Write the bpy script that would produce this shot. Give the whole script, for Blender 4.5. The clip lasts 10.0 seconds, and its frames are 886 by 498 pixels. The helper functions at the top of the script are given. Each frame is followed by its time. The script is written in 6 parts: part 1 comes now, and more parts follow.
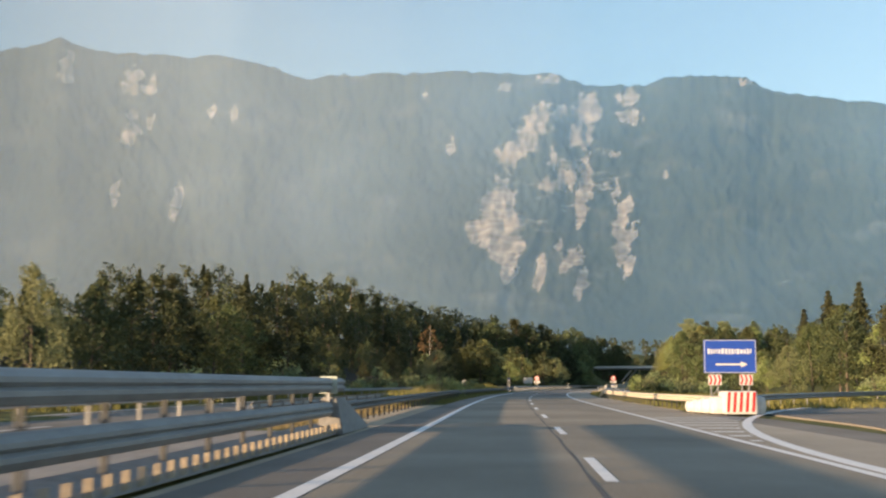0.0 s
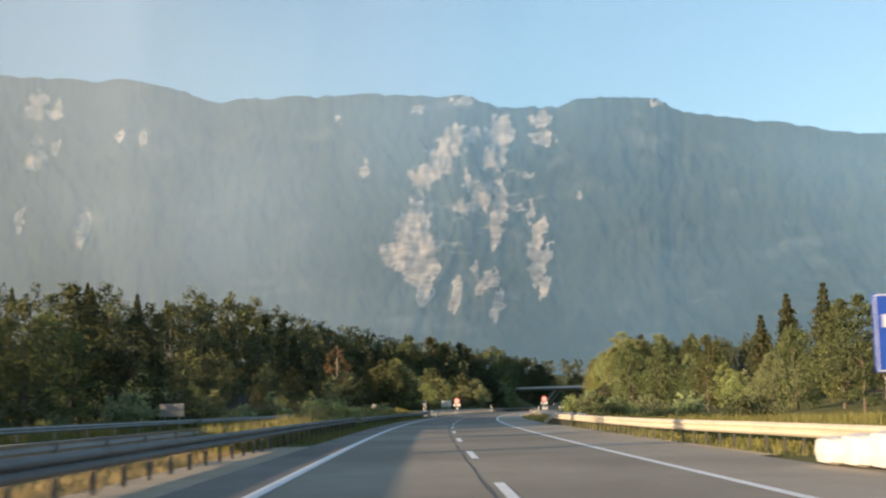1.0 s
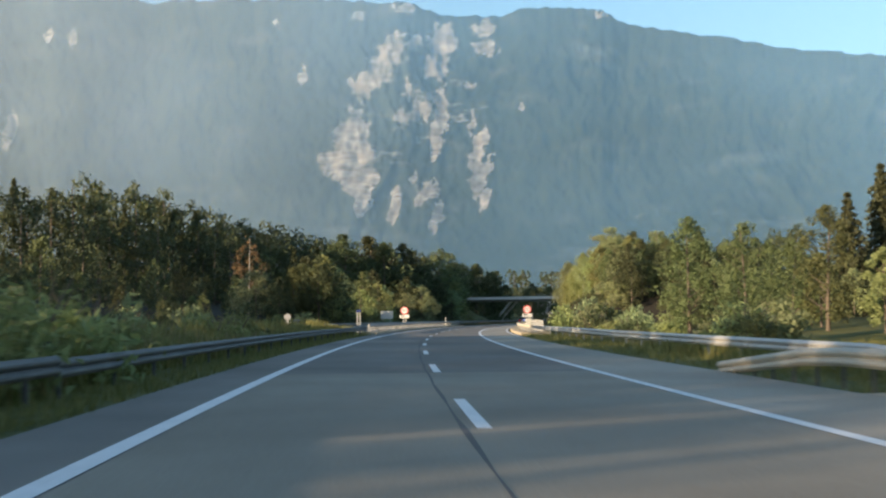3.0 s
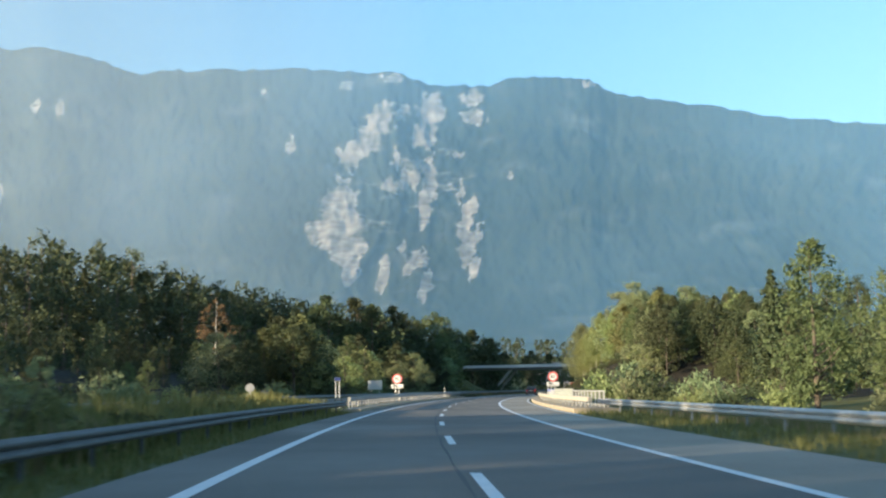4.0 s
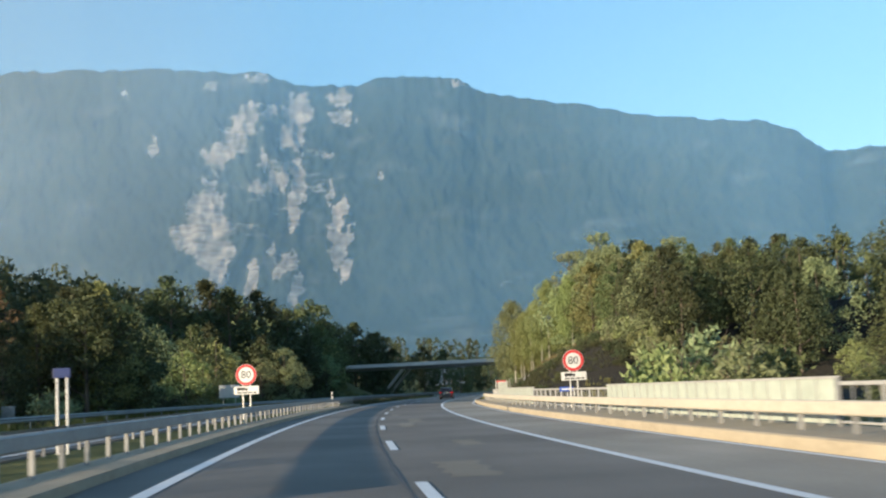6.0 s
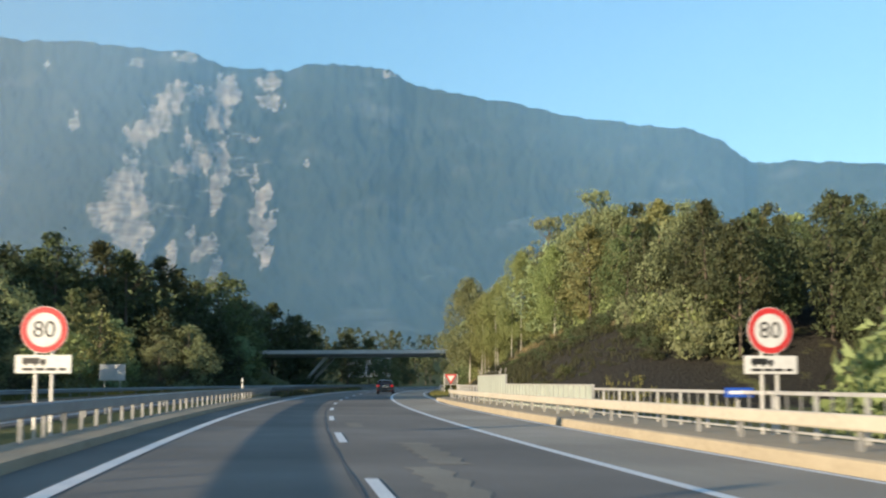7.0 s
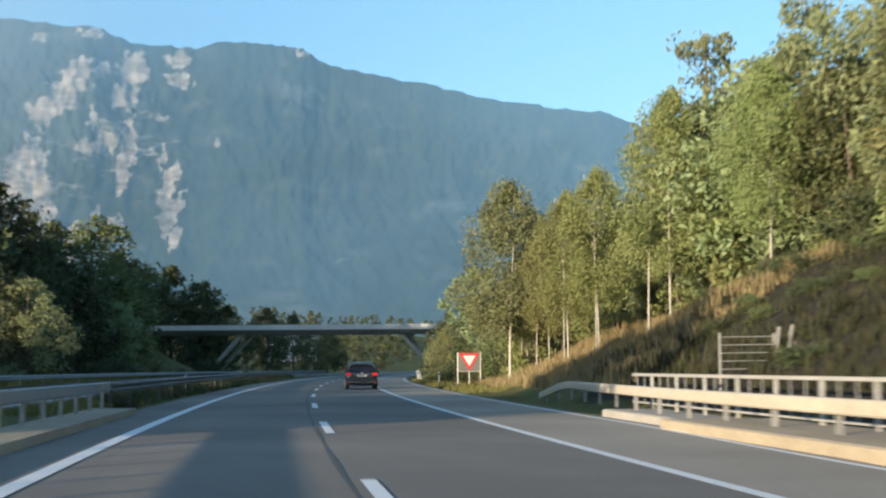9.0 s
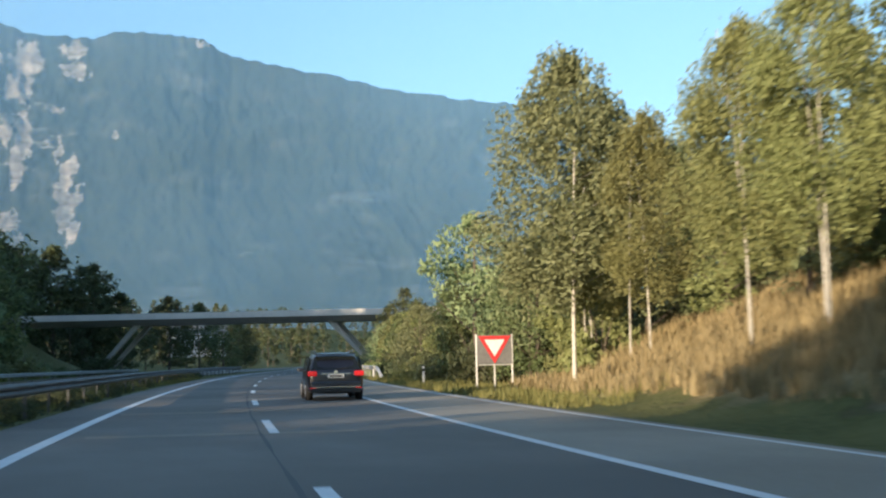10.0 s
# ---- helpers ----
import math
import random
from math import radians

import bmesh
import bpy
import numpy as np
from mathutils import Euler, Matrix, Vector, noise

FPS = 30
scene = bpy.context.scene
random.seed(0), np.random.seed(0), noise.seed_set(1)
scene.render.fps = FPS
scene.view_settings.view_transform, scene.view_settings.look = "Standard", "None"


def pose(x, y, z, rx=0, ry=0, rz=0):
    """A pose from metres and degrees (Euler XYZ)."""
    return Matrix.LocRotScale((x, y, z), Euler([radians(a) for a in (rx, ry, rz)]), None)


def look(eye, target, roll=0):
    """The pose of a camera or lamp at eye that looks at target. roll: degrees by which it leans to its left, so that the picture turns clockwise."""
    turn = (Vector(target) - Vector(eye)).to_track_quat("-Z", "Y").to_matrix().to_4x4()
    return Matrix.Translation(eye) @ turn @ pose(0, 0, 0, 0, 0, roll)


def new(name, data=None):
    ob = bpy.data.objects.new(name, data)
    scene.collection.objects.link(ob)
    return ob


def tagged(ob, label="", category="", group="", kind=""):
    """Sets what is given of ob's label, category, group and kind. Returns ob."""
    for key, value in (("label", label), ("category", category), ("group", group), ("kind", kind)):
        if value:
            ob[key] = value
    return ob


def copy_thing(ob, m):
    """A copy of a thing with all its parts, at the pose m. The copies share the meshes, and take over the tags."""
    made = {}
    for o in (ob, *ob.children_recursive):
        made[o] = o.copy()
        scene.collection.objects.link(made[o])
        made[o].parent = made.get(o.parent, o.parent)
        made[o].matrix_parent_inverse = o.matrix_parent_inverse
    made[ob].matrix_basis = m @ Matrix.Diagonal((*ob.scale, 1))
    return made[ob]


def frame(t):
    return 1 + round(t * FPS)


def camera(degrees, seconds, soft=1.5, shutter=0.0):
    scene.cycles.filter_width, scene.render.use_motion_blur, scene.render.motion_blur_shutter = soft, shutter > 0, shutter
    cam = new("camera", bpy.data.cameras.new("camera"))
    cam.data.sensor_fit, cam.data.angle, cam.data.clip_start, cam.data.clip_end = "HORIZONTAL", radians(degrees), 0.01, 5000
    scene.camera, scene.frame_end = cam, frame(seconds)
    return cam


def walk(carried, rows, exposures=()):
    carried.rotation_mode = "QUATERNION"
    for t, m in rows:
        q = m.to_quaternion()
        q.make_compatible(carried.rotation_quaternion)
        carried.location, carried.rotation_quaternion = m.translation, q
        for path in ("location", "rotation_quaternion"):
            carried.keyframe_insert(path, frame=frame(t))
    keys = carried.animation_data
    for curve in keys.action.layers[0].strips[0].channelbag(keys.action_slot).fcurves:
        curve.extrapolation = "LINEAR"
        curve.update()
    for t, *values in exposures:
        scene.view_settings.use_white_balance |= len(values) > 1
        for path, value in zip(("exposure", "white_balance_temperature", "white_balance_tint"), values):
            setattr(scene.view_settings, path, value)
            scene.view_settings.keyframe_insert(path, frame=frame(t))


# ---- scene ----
from mathutils import kdtree

cam = camera(37.94, 10.0, soft=2.2, shutter=0.3)

# seconds, x, y, z, and the three angles in degrees
PATH = [
    (0.0, 0.000, 0.000, 1.201, 95.979, 0.028, 3.105),
    (0.5, 0.093, 15.367, 1.201, 96.316, 1.207, 2.215),
    (1.0, 0.090, 30.715, 1.201, 97.014, 1.266, -0.546),
    (1.5, 0.043, 46.048, 1.201, 96.907, 1.201, -1.663),
    (2.0, -0.002, 61.371, 1.201, 96.506, 0.822, -2.556),
    (2.1, -0.007, 64.435, 1.201, 96.480, 0.689, -2.747),
    (2.2, -0.010, 67.498, 1.201, 96.380, 0.556, -2.939),
    (2.3, -0.010, 70.562, 1.201, 94.340, 0.424, -3.145),
    (2.4, -0.008, 73.625, 1.201, 93.470, 0.291, -3.335),
    (2.5, -0.004, 76.688, 1.201, 93.239, 0.157, -3.519),
    (2.7, 0.015, 82.815, 1.201, 92.953, 0.550, -3.381),
    (3.8, 0.425, 116.516, 1.201, 95.495, 0.509, -3.314),
    (4.0, 0.568, 122.647, 1.201, 96.223, 0.789, -3.865),
    (4.5, 1.037, 137.979, 1.201, 96.203, 1.331, -5.703),
    (5.0, 1.677, 153.323, 1.201, 96.426, 0.907, -6.992),
    (5.5, 2.503, 168.679, 1.201, 96.422, 1.516, -8.535),
    (5.7, 2.888, 174.826, 1.201, 96.365, 2.243, -9.008),
    (6.8, 5.597, 208.676, 1.201, 95.887, 0.673, -12.054),
    (7.0, 6.201, 214.839, 1.201, 95.911, -0.050, -13.234),
    (7.5, 7.861, 230.260, 1.201, 95.910, -0.500, -14.272),
    (8.0, 9.742, 245.701, 1.201, 95.802, -0.584, -14.742),
    (8.5, 11.844, 261.162, 1.201, 95.409, 0.172, -15.259),
    (9.0, 14.168, 276.646, 1.201, 95.252, 0.097, -17.154),
    (9.5, 16.714, 292.153, 1.201, 95.077, 0.604, -19.245),
    (10.0, 19.480, 307.686, 1.201, 94.905, 1.059, -21.325),
]
walk(cam, [(t, pose(*p)) for t, *p in PATH], exposures=[
    (0.0, 1.02, 6950, 15), (1.5, 0.98, 6550, 12), (2.7, 0.98, 6350, 11), (3.8, 1.14, 5650, 3), (4.5, 0.98, 5550, 3), (5.5, 0.9, 5550, 5), (7.0, 0.78, 5650, 5), (8.5, 0.86, 5600, 5), (10.0, 1.02, 5700, 8)])

# ---- light ----
SUN_AZ, SUN_EL = 236.0, 7.3      # degrees clockwise from +y, and above the horizon
world = bpy.data.worlds.new("sky")
scene.world = world
world.use_nodes = True
wn = world.node_tree
sky = wn.nodes.new("ShaderNodeTexSky")
sky.sky_type, sky.sun_disc = "NISHITA", False
sky.sun_elevation, sky.sun_rotation = radians(SUN_EL), radians(SUN_AZ)
sky.air_density, sky.dust_density, sky.ozone_density = 1.0, 0.6, 2.0
wn.nodes["Background"].inputs["Strength"].default_value = 0.14
wn.links.new(sky.outputs[0], wn.nodes["Background"].inputs["Color"])
sun = new("sun", bpy.data.lights.new("sun", "SUN"))
sun.data.energy, sun.data.angle, sun.data.color = 5.0, radians(0.6), (1.0, 0.73, 0.45)
a_, e_ = radians(SUN_AZ), radians(SUN_EL)
sun.matrix_world = look((math.sin(a_) * math.cos(e_) * 300, math.cos(a_) * math.cos(e_) * 300, math.sin(e_) * 300), (0, 0, 0))

# ---- the line of the road: s metres along the driven track, lat metres to its right ----
def heading(s):
    def poly(u):
        return 0.01039 - 0.16293 * u + 0.53251 * u**2 - 0.31445 * u**3 + 0.06614 * u**4

    def slope(u):
        return (-0.16293 + 1.06502 * u - 0.94335 * u**2 + 0.26456 * u**3) / 250
    c = np.clip(s, 0.0, 380.0)
    return poly(c / 250) + slope(c / 250) * (s - c)


LINE_S = np.arange(-700.0, 1500.0, 0.5)
LINE_A = heading(LINE_S)
LINE_X = np.concatenate([[0], np.cumsum((np.sin(LINE_A)[1:] + np.sin(LINE_A)[:-1]) * 0.25)])
LINE_Y = np.concatenate([[0], np.cumsum((np.cos(LINE_A)[1:] + np.cos(LINE_A)[:-1]) * 0.25)])
LINE_X -= LINE_X[1400]
LINE_Y -= LINE_Y[1400]


def at(s, lat=0.0, z=0.0):
    a = float(np.interp(s, LINE_S, LINE_A))
    return Vector((float(np.interp(s, LINE_S, LINE_X)) + lat * math.cos(a),
                   float(np.interp(s, LINE_S, LINE_Y)) - lat * math.sin(a), z))


def turn(s):
    """The angle about z that turns +y into the road's direction."""
    return -float(np.interp(s, LINE_S, LINE_A))


def stand(s, lat, z=0.0, extra=0.0, scale=1.0):
    return Matrix.Translation(at(s, lat, z)) @ Matrix.Rotation(turn(s) + extra, 4, "Z") @ Matrix.Scale(scale, 4)


def ease(a, b, v):
    k = np.clip((v - a) / (b - a), 0.0, 1.0)
    return k * k * (3 - 2 * k)


_line_tree = kdtree.KDTree(len(LINE_S[::4]))
for _i in range(0, len(LINE_S), 4):
    _line_tree.insert((LINE_X[_i], LINE_Y[_i], 0), _i)
_line_tree.balance()


def road_place(x, y):
    i = _line_tree.find((x, y, 0))[1]
    a = LINE_A[i]
    dx, dy = x - LINE_X[i], y - LINE_Y[i]
    return LINE_S[i] + dx * math.sin(a) + dy * math.cos(a), dx * math.cos(a) - dy * math.sin(a)


def ground_height(s, lat):
    """Height of the ground beside the road."""
    z = -0.06
    # wooded bank on the right: an even slope that rounds off at the top
    on = float(ease(276, 300, s) * (1 - ease(395, 470, s)))
    foot = 9.9 + 2.1 * float(ease(338, 362, s))
    up = max(0.0, lat - foot)
    run = 7.4 + 3.1 * float(ease(318, 338, s))
    z += on * (6.9 * (1 - math.exp(-(up / run) ** 1.35)) + 3.0 * float(ease(24, 70, lat)))
    # grass berm beyond the right rails and the rise behind
    z += 2.0 * float(ease(22, 60, lat)) * float(1 - ease(230, 290, s))
    # left: land rises into the woods
    z += 5.0 * float(ease(-24, -75, lat)) + 9.0 * float(ease(-60, -190, lat)) + 8.0 * float(ease(-88, -126, lat) * ease(205, 260, s))
    z += 0.5 * float(ease(-6.0, -7.2, lat) * (1 - ease(-7.2, -8.2, lat))) * float(ease(80, 110, s) * (1 - ease(185, 195, s)))
    if 10.5 < lat < 26:
        z += on * 0.35 * noise.fractal((s * 0.22, lat * 0.3, 8.0), 0.8, 2.0, 3) * min(1.0, (lat - 10.5) / 2)
    if abs(lat) > 12:
        z += 0.5 * noise.noise((s * 0.05, lat * 0.05, 3.1)) * min(1.0, (abs(lat) - 12) / 10)
    return z


# ---- helpers for things ----
def mesh_of(name, verts, faces, mats=(), smooth=False):
    me = bpy.data.meshes.new(name)
    me.from_pydata([tuple(v) for v in verts], [], [tuple(f) for f in faces])
    for m in mats:
        me.materials.append(m)
    if smooth:
        me.shade_smooth()
    me.update()
    return me


def part(name, bm, material, parent=None, label="", smooth=False):
    me = bpy.data.meshes.new(name)
    bm.to_mesh(me)
    bm.free()
    me.materials.append(material)
    if smooth:
        me.shade_smooth()
    ob = new(name, me)
    ob.parent = parent
    if label:
        tagged(ob, label)
    return ob


def thing(name, label, category, group="", kind="", m=None):
    ob = tagged(new(name), label, category, group, kind)
    ob.empty_display_size = 0.2
    if m is not None:
        ob.matrix_world = m
    return ob


def box(bm, cx, cy, cz, sx, sy, sz, bevel=0.0, rot=None):
    m = Matrix.Translation((cx, cy, cz)) @ (rot if rot is not None else Matrix.Identity(4)) @ Matrix.Diagonal((sx, sy, sz, 1))
    r = bmesh.ops.create_cube(bm, size=1.0, matrix=m)
    if bevel:
        es = {e for v in r["verts"] for e in v.link_edges}
        bmesh.ops.bevel(bm, geom=list(es), offset=bevel, segments=2, affect="EDGES", profile=0.6)
    return bm


def boxed(cx, cy, cz, sx, sy, sz, bevel=0.0, rot=None):
    return box(bmesh.new(), cx, cy, cz, sx, sy, sz, bevel, rot)


def rod(bm, p, q, r0, r1=None, seg=10):
    p, q = Vector(p), Vector(q)
    d = q - p
    m = Matrix.Translation((p + q) / 2) @ d.to_track_quat("Z", "Y").to_matrix().to_4x4()
    bmesh.ops.create_cone(bm, cap_ends=True, segments=seg, radius1=r0, radius2=r0 if r1 is None else r1, depth=d.length, matrix=m)
    return bm


def rodded(p, q, r0, r1=None, seg=10):
    return rod(bmesh.new(), p, q, r0, r1, seg)


def swept(name, profile, s0, s1, lat, mats, step=4.0, closed=True, base=0.0, smooth=False):
    """A profile of (out, up) points drawn along the road at the offset lat (a number or a function of s)."""
    n = max(2, int(abs(s1 - s0) / step) + 1)
    verts, faces = [], []
    k = len(profile)
    for s in np.linspace(s0, s1, n):
        l0 = lat(s) if callable(lat) else lat
        for o, u in profile:
            verts.append(at(s, l0 + o, base + u))
    for i in range(n - 1):
        for j in range(k if closed else k - 1):
            a, b = i * k + j, i * k + (j + 1) % k
            faces.append((a, b, b + k, a + k))
    if closed:
        faces.append(tuple(range(k))[::-1])
        faces.append(tuple((n - 1) * k + j for j in range(k)))
    me = mesh_of(name, verts, faces, mats, smooth)
    bm = bmesh.new()
    bm.from_mesh(me)
    bmesh.ops.recalc_face_normals(bm, faces=bm.faces)
    bm.to_mesh(me)
    bm.free()
    return me


# ---- materials ----
def material(name):
    m = bpy.data.materials.new(name)
    m.use_nodes = True
    nt = m.node_tree
    return m, nt, nt.nodes["Principled BSDF"]


def nd(nt, kind, **kw):
    n = nt.nodes.new("ShaderNode" + kind)
    for k, v in kw.items():
        n.inputs[k].default_value = v
    return n


def mixed(nt, fac, a, b):
    """A colour mixed from a to b; a and b are colours or sockets."""
    n = nt.nodes.new("ShaderNodeMix")
    n.data_type = "RGBA"
    for sock, v in ((n.inputs[0], fac), (n.inputs[6], a), (n.inputs[7], b)):
        if isinstance(v, bpy.types.NodeSocket):
            nt.links.new(v, sock)
        else:
            sock.default_value = (*v, 1) if isinstance(v, tuple) else v
    return n.outputs[2]


def ramp(nt, src, lo, hi):
    n = nt.nodes.new("ShaderNodeMapRange")
    nt.links.new(src, n.inputs[0])
    n.inputs[1].default_value, n.inputs[2].default_value = lo, hi
    return n.outputs[0]


def world_noise(nt, scale, detail=4.0, rough=0.55, stretch=None):
    g = nt.nodes.new("ShaderNodeNewGeometry")
    n = nd(nt, "TexNoise", Scale=scale, Detail=detail, Roughness=rough)
    src = g.outputs["Position"]
    if stretch:
        mp = nt.nodes.new("ShaderNodeMapping")
        mp.inputs["Scale"].default_value = stretch
        nt.links.new(src, mp.inputs[0])
        src = mp.outputs[0]
    nt.links.new(src, n.inputs["Vector"])
    return n.outputs[0]


def bumped(nt, bsdf, height, strength, dist):
    b = nd(nt, "Bump", Strength=strength, Distance=dist)
    nt.links.new(height, b.inputs["Height"])
    nt.links.new(b.outputs[0], bsdf.inputs["Normal"])


def surface(name, dark, light, rough=0.8, metal=0.0, coarse=0.4, fine=12.0, bump=0.3, dist=0.02, lo=0.3, hi=0.7, spread=0.0):
    """A surface whose colour varies at two scales, with fine relief."""
    m, nt, b = material(name)
    big, small = world_noise(nt, coarse), world_noise(nt, fine, 3.0)
    c = mixed(nt, ramp(nt, big, lo, hi), dark, light)
    c = mixed(nt, ramp(nt, small, 0.25, 0.85), c, tuple(min(1, v * 1.25) for v in light))
    if spread:
        oi = nt.nodes.new("ShaderNodeObjectInfo")
        hsv = nt.nodes.new("ShaderNodeHueSaturation")
        nt.links.new(c, hsv.inputs["Color"])
        mr = nt.nodes.new("ShaderNodeMapRange")
        nt.links.new(oi.outputs["Random"], mr.inputs[0])
        mr.inputs[3].default_value, mr.inputs[4].default_value = 1 - spread, 1 + spread
        nt.links.new(mr.outputs[0], hsv.inputs["Value"])
        c = hsv.outputs[0]
    nt.links.new(c, b.inputs["Base Color"])
    b.inputs["Roughness"].default_value, b.inputs["Metallic"].default_value = rough, metal
    if bump:
        bumped(nt, b, small, bump, dist)
    return m


def foliage(name, dark, light, glow=0.35, spread=0.10):
    """Leaves: colour varies from leaf to leaf and from tree to tree; some light passes through."""
    m, nt, b = material(name)
    g = nt.nodes.new("ShaderNodeNewGeometry")
    oi = nt.nodes.new("ShaderNodeObjectInfo")
    c = mixed(nt, g.outputs["Random Per Island"], dark, light)
    c = mixed(nt, ramp(nt, world_noise(nt, 0.45, 2.0), 0.35, 0.7), c, tuple(0.5 * (d + l) for d, l in zip(dark, light)))
    hsv = nt.nodes.new("ShaderNodeHueSaturation")
    nt.links.new(c, hsv.inputs["Color"])
    mr = nt.nodes.new("ShaderNodeMapRange")
    nt.links.new(oi.outputs["Random"], mr.inputs[0])
    mr.inputs[3].default_value, mr.inputs[4].default_value = 0.5 - spread * 0.3, 0.5 + spread * 0.25
    nt.links.new(mr.outputs[0], hsv.inputs["Hue"])
    mv = nt.nodes.new("ShaderNodeMapRange")
    nt.links.new(oi.outputs["Random"], mv.inputs[0])
    mv.inputs[3].default_value, mv.inputs[4].default_value = 1 - spread * 2.5, 1 + spread * 2.5
    nt.links.new(mv.outputs[0], hsv.inputs["Value"])
    nt.links.new(hsv.outputs[0], b.inputs["Base Color"])
    b.inputs["Roughness"].default_value = 0.65
    b.inputs["Specular IOR Level"].default_value = 0.25
    tr = nt.nodes.new("ShaderNodeBsdfTranslucent")
    nt.links.new(hsv.outputs[0], tr.inputs["Color"])
    mx = nt.nodes.new("ShaderNodeMixShader")
    mx.inputs[0].default_value = glow
    nt.links.new(b.outputs[0], mx.inputs[1])
    nt.links.new(tr.outputs[0], mx.inputs[2])
    nt.links.new(mx.outputs[0], nt.nodes["Material Output"].inputs["Surface"])
    return m


def asphalt_material(name, dark, light, seed=0.0):
    """Rolled asphalt: grey with aggregate, long worn wheel tracks and crosswise patches."""
    m, nt, b = material(name)
    big = world_noise(nt, 0.10, 3.0)
    mid = world_noise(nt, 1.3, 5.0, 0.6, (0.35, 0.10, 1.0))
    fine = world_noise(nt, 60.0, 2.0)
    c = mixed(nt, ramp(nt, mid, 0.3, 0.7), dark, light)
    c = mixed(nt, ramp(nt, big, 0.35, 0.65), c, tuple(0.75 * v for v in dark))
    vor = nd(nt, "TexVoronoi", Scale=45.0)
    g = nt.nodes.new("ShaderNodeNewGeometry")
    nt.links.new(g.outputs["Position"], vor.inputs["Vector"])
    mul = nt.nodes.new("ShaderNodeMath")
    mul.operation = "MULTIPLY"
    nt.links.new(ramp(nt, fine, 0.45, 0.8), mul.inputs[0])
    mul.inputs[1].default_value = 0.5
    c = mixed(nt, mul.outputs[0], c, tuple(1.7 * v for v in light))
    nt.links.new(c, b.inputs["Base Color"])
    b.inputs["Roughness"].default_value = 0.82
    b.inputs["Specular IOR Level"].default_value = 0.3
    bumped(nt, b, vor.outputs["Distance"], 0.25, 0.01)
    return m


M_ASPHALT = asphalt_material("asphalt", (0.18, 0.165, 0.143), (0.275, 0.25, 0.213))
M_ASPHALT_PALE = asphalt_material("asphalt_pale", (0.34, 0.30, 0.235), (0.47, 0.415, 0.33))
M_ASPHALT_OLD = asphalt_material("asphalt_old", (0.255, 0.225, 0.175), (0.37, 0.33, 0.258))
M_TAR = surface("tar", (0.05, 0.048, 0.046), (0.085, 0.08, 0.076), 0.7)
M_PAINT = surface("road_paint", (0.62, 0.63, 0.62), (0.80, 0.80, 0.78), 0.6, coarse=1.5, fine=25.0, bump=0.15, dist=0.005)
M_GRASS = surface("grass", (0.055, 0.075, 0.022), (0.17, 0.165, 0.06), 0.95, coarse=0.18, fine=5.0, bump=0.8, dist=0.12)
M_BLADE = foliage("grass_blades", (0.10, 0.12, 0.03), (0.30, 0.26, 0.10), 0.3, 0.05)
M_DRY = foliage("dry_grass", (0.22, 0.18, 0.085), (0.44, 0.365, 0.19), 0.3, 0.05)
M_SAND = surface("gravel", (0.30, 0.24, 0.16), (0.46, 0.38, 0.27), 0.95, coarse=0.8, fine=18.0, bump=0.6, dist=0.03)
M_CONCRETE = surface("concrete", (0.27, 0.255, 0.225), (0.42, 0.395, 0.35), 0.88, coarse=0.7, fine=14.0, bump=0.25, dist=0.01)
M_DECK = surface("weathered_concrete", (0.15, 0.147, 0.143), (0.285, 0.278, 0.265), 0.9, coarse=0.35, fine=6.0, bump=0.3, dist=0.02)
# paler than the deck: sunlight on the overpass edge beam put into its colour
M_FASCIA = surface("pale_concrete", (0.42, 0.41, 0.38), (0.58, 0.565, 0.53), 0.85, coarse=0.3, fine=7.0, bump=0.2, dist=0.01)
M_STEEL = surface("galvanised_steel", (0.40, 0.40, 0.385), (0.55, 0.54, 0.515), 0.5, 0.35, coarse=0.8, fine=9.0, bump=0.05, dist=0.004)
M_STEEL_OLD = surface("weathered_steel", (0.20, 0.20, 0.20), (0.33, 0.33, 0.32), 0.65, 0.4, coarse=0.8, fine=9.0, bump=0.05, dist=0.004)
M_PANEL = surface("pale_green_panel", (0.34, 0.38, 0.33), (0.46, 0.50, 0.43), 0.35, coarse=0.6, fine=4.0, bump=0.05, dist=0.004)
# beige tint puts warm sunlight on the right-hand rails into the steel colour
M_RAIL = surface("sunlit_galvanised_steel", (0.40, 0.36, 0.28), (0.54, 0.49, 0.395), 0.62, 0.1, coarse=0.5, fine=9.0, bump=0.06, dist=0.004)
M_POST = surface("dark_steel", (0.045, 0.047, 0.045), (0.095, 0.095, 0.09), 0.7, 0.3, coarse=0.8, fine=9.0, bump=0.05, dist=0.004)
# weathering and the shade on the median rails, both put into one dark steel
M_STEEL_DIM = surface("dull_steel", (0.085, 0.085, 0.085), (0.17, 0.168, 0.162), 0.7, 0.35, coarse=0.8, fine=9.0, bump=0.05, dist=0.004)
M_KERB = surface("tan_concrete", (0.27, 0.225, 0.155), (0.40, 0.34, 0.24), 0.9, coarse=0.5, fine=11.0, bump=0.25, dist=0.01)
M_BARK = surface("bark", (0.05, 0.04, 0.03), (0.13, 0.105, 0.08), 0.95, coarse=2.0, fine=18.0, bump=0.8, dist=0.04)
M_BIRCH = surface("birch_bark", (0.20, 0.185, 0.155), (0.44, 0.42, 0.37), 0.8, coarse=3.0, fine=9.0, bump=0.3, dist=0.02, lo=0.35, hi=0.5)
M_LEAF = foliage("leaves", (0.062, 0.082, 0.032), (0.17, 0.20, 0.085), 0.3)
# this dark tone also carries the shade inside the woods
M_LEAF_DARK = foliage("dark_leaves", (0.040, 0.053, 0.027), (0.108, 0.127, 0.058), 0.27)
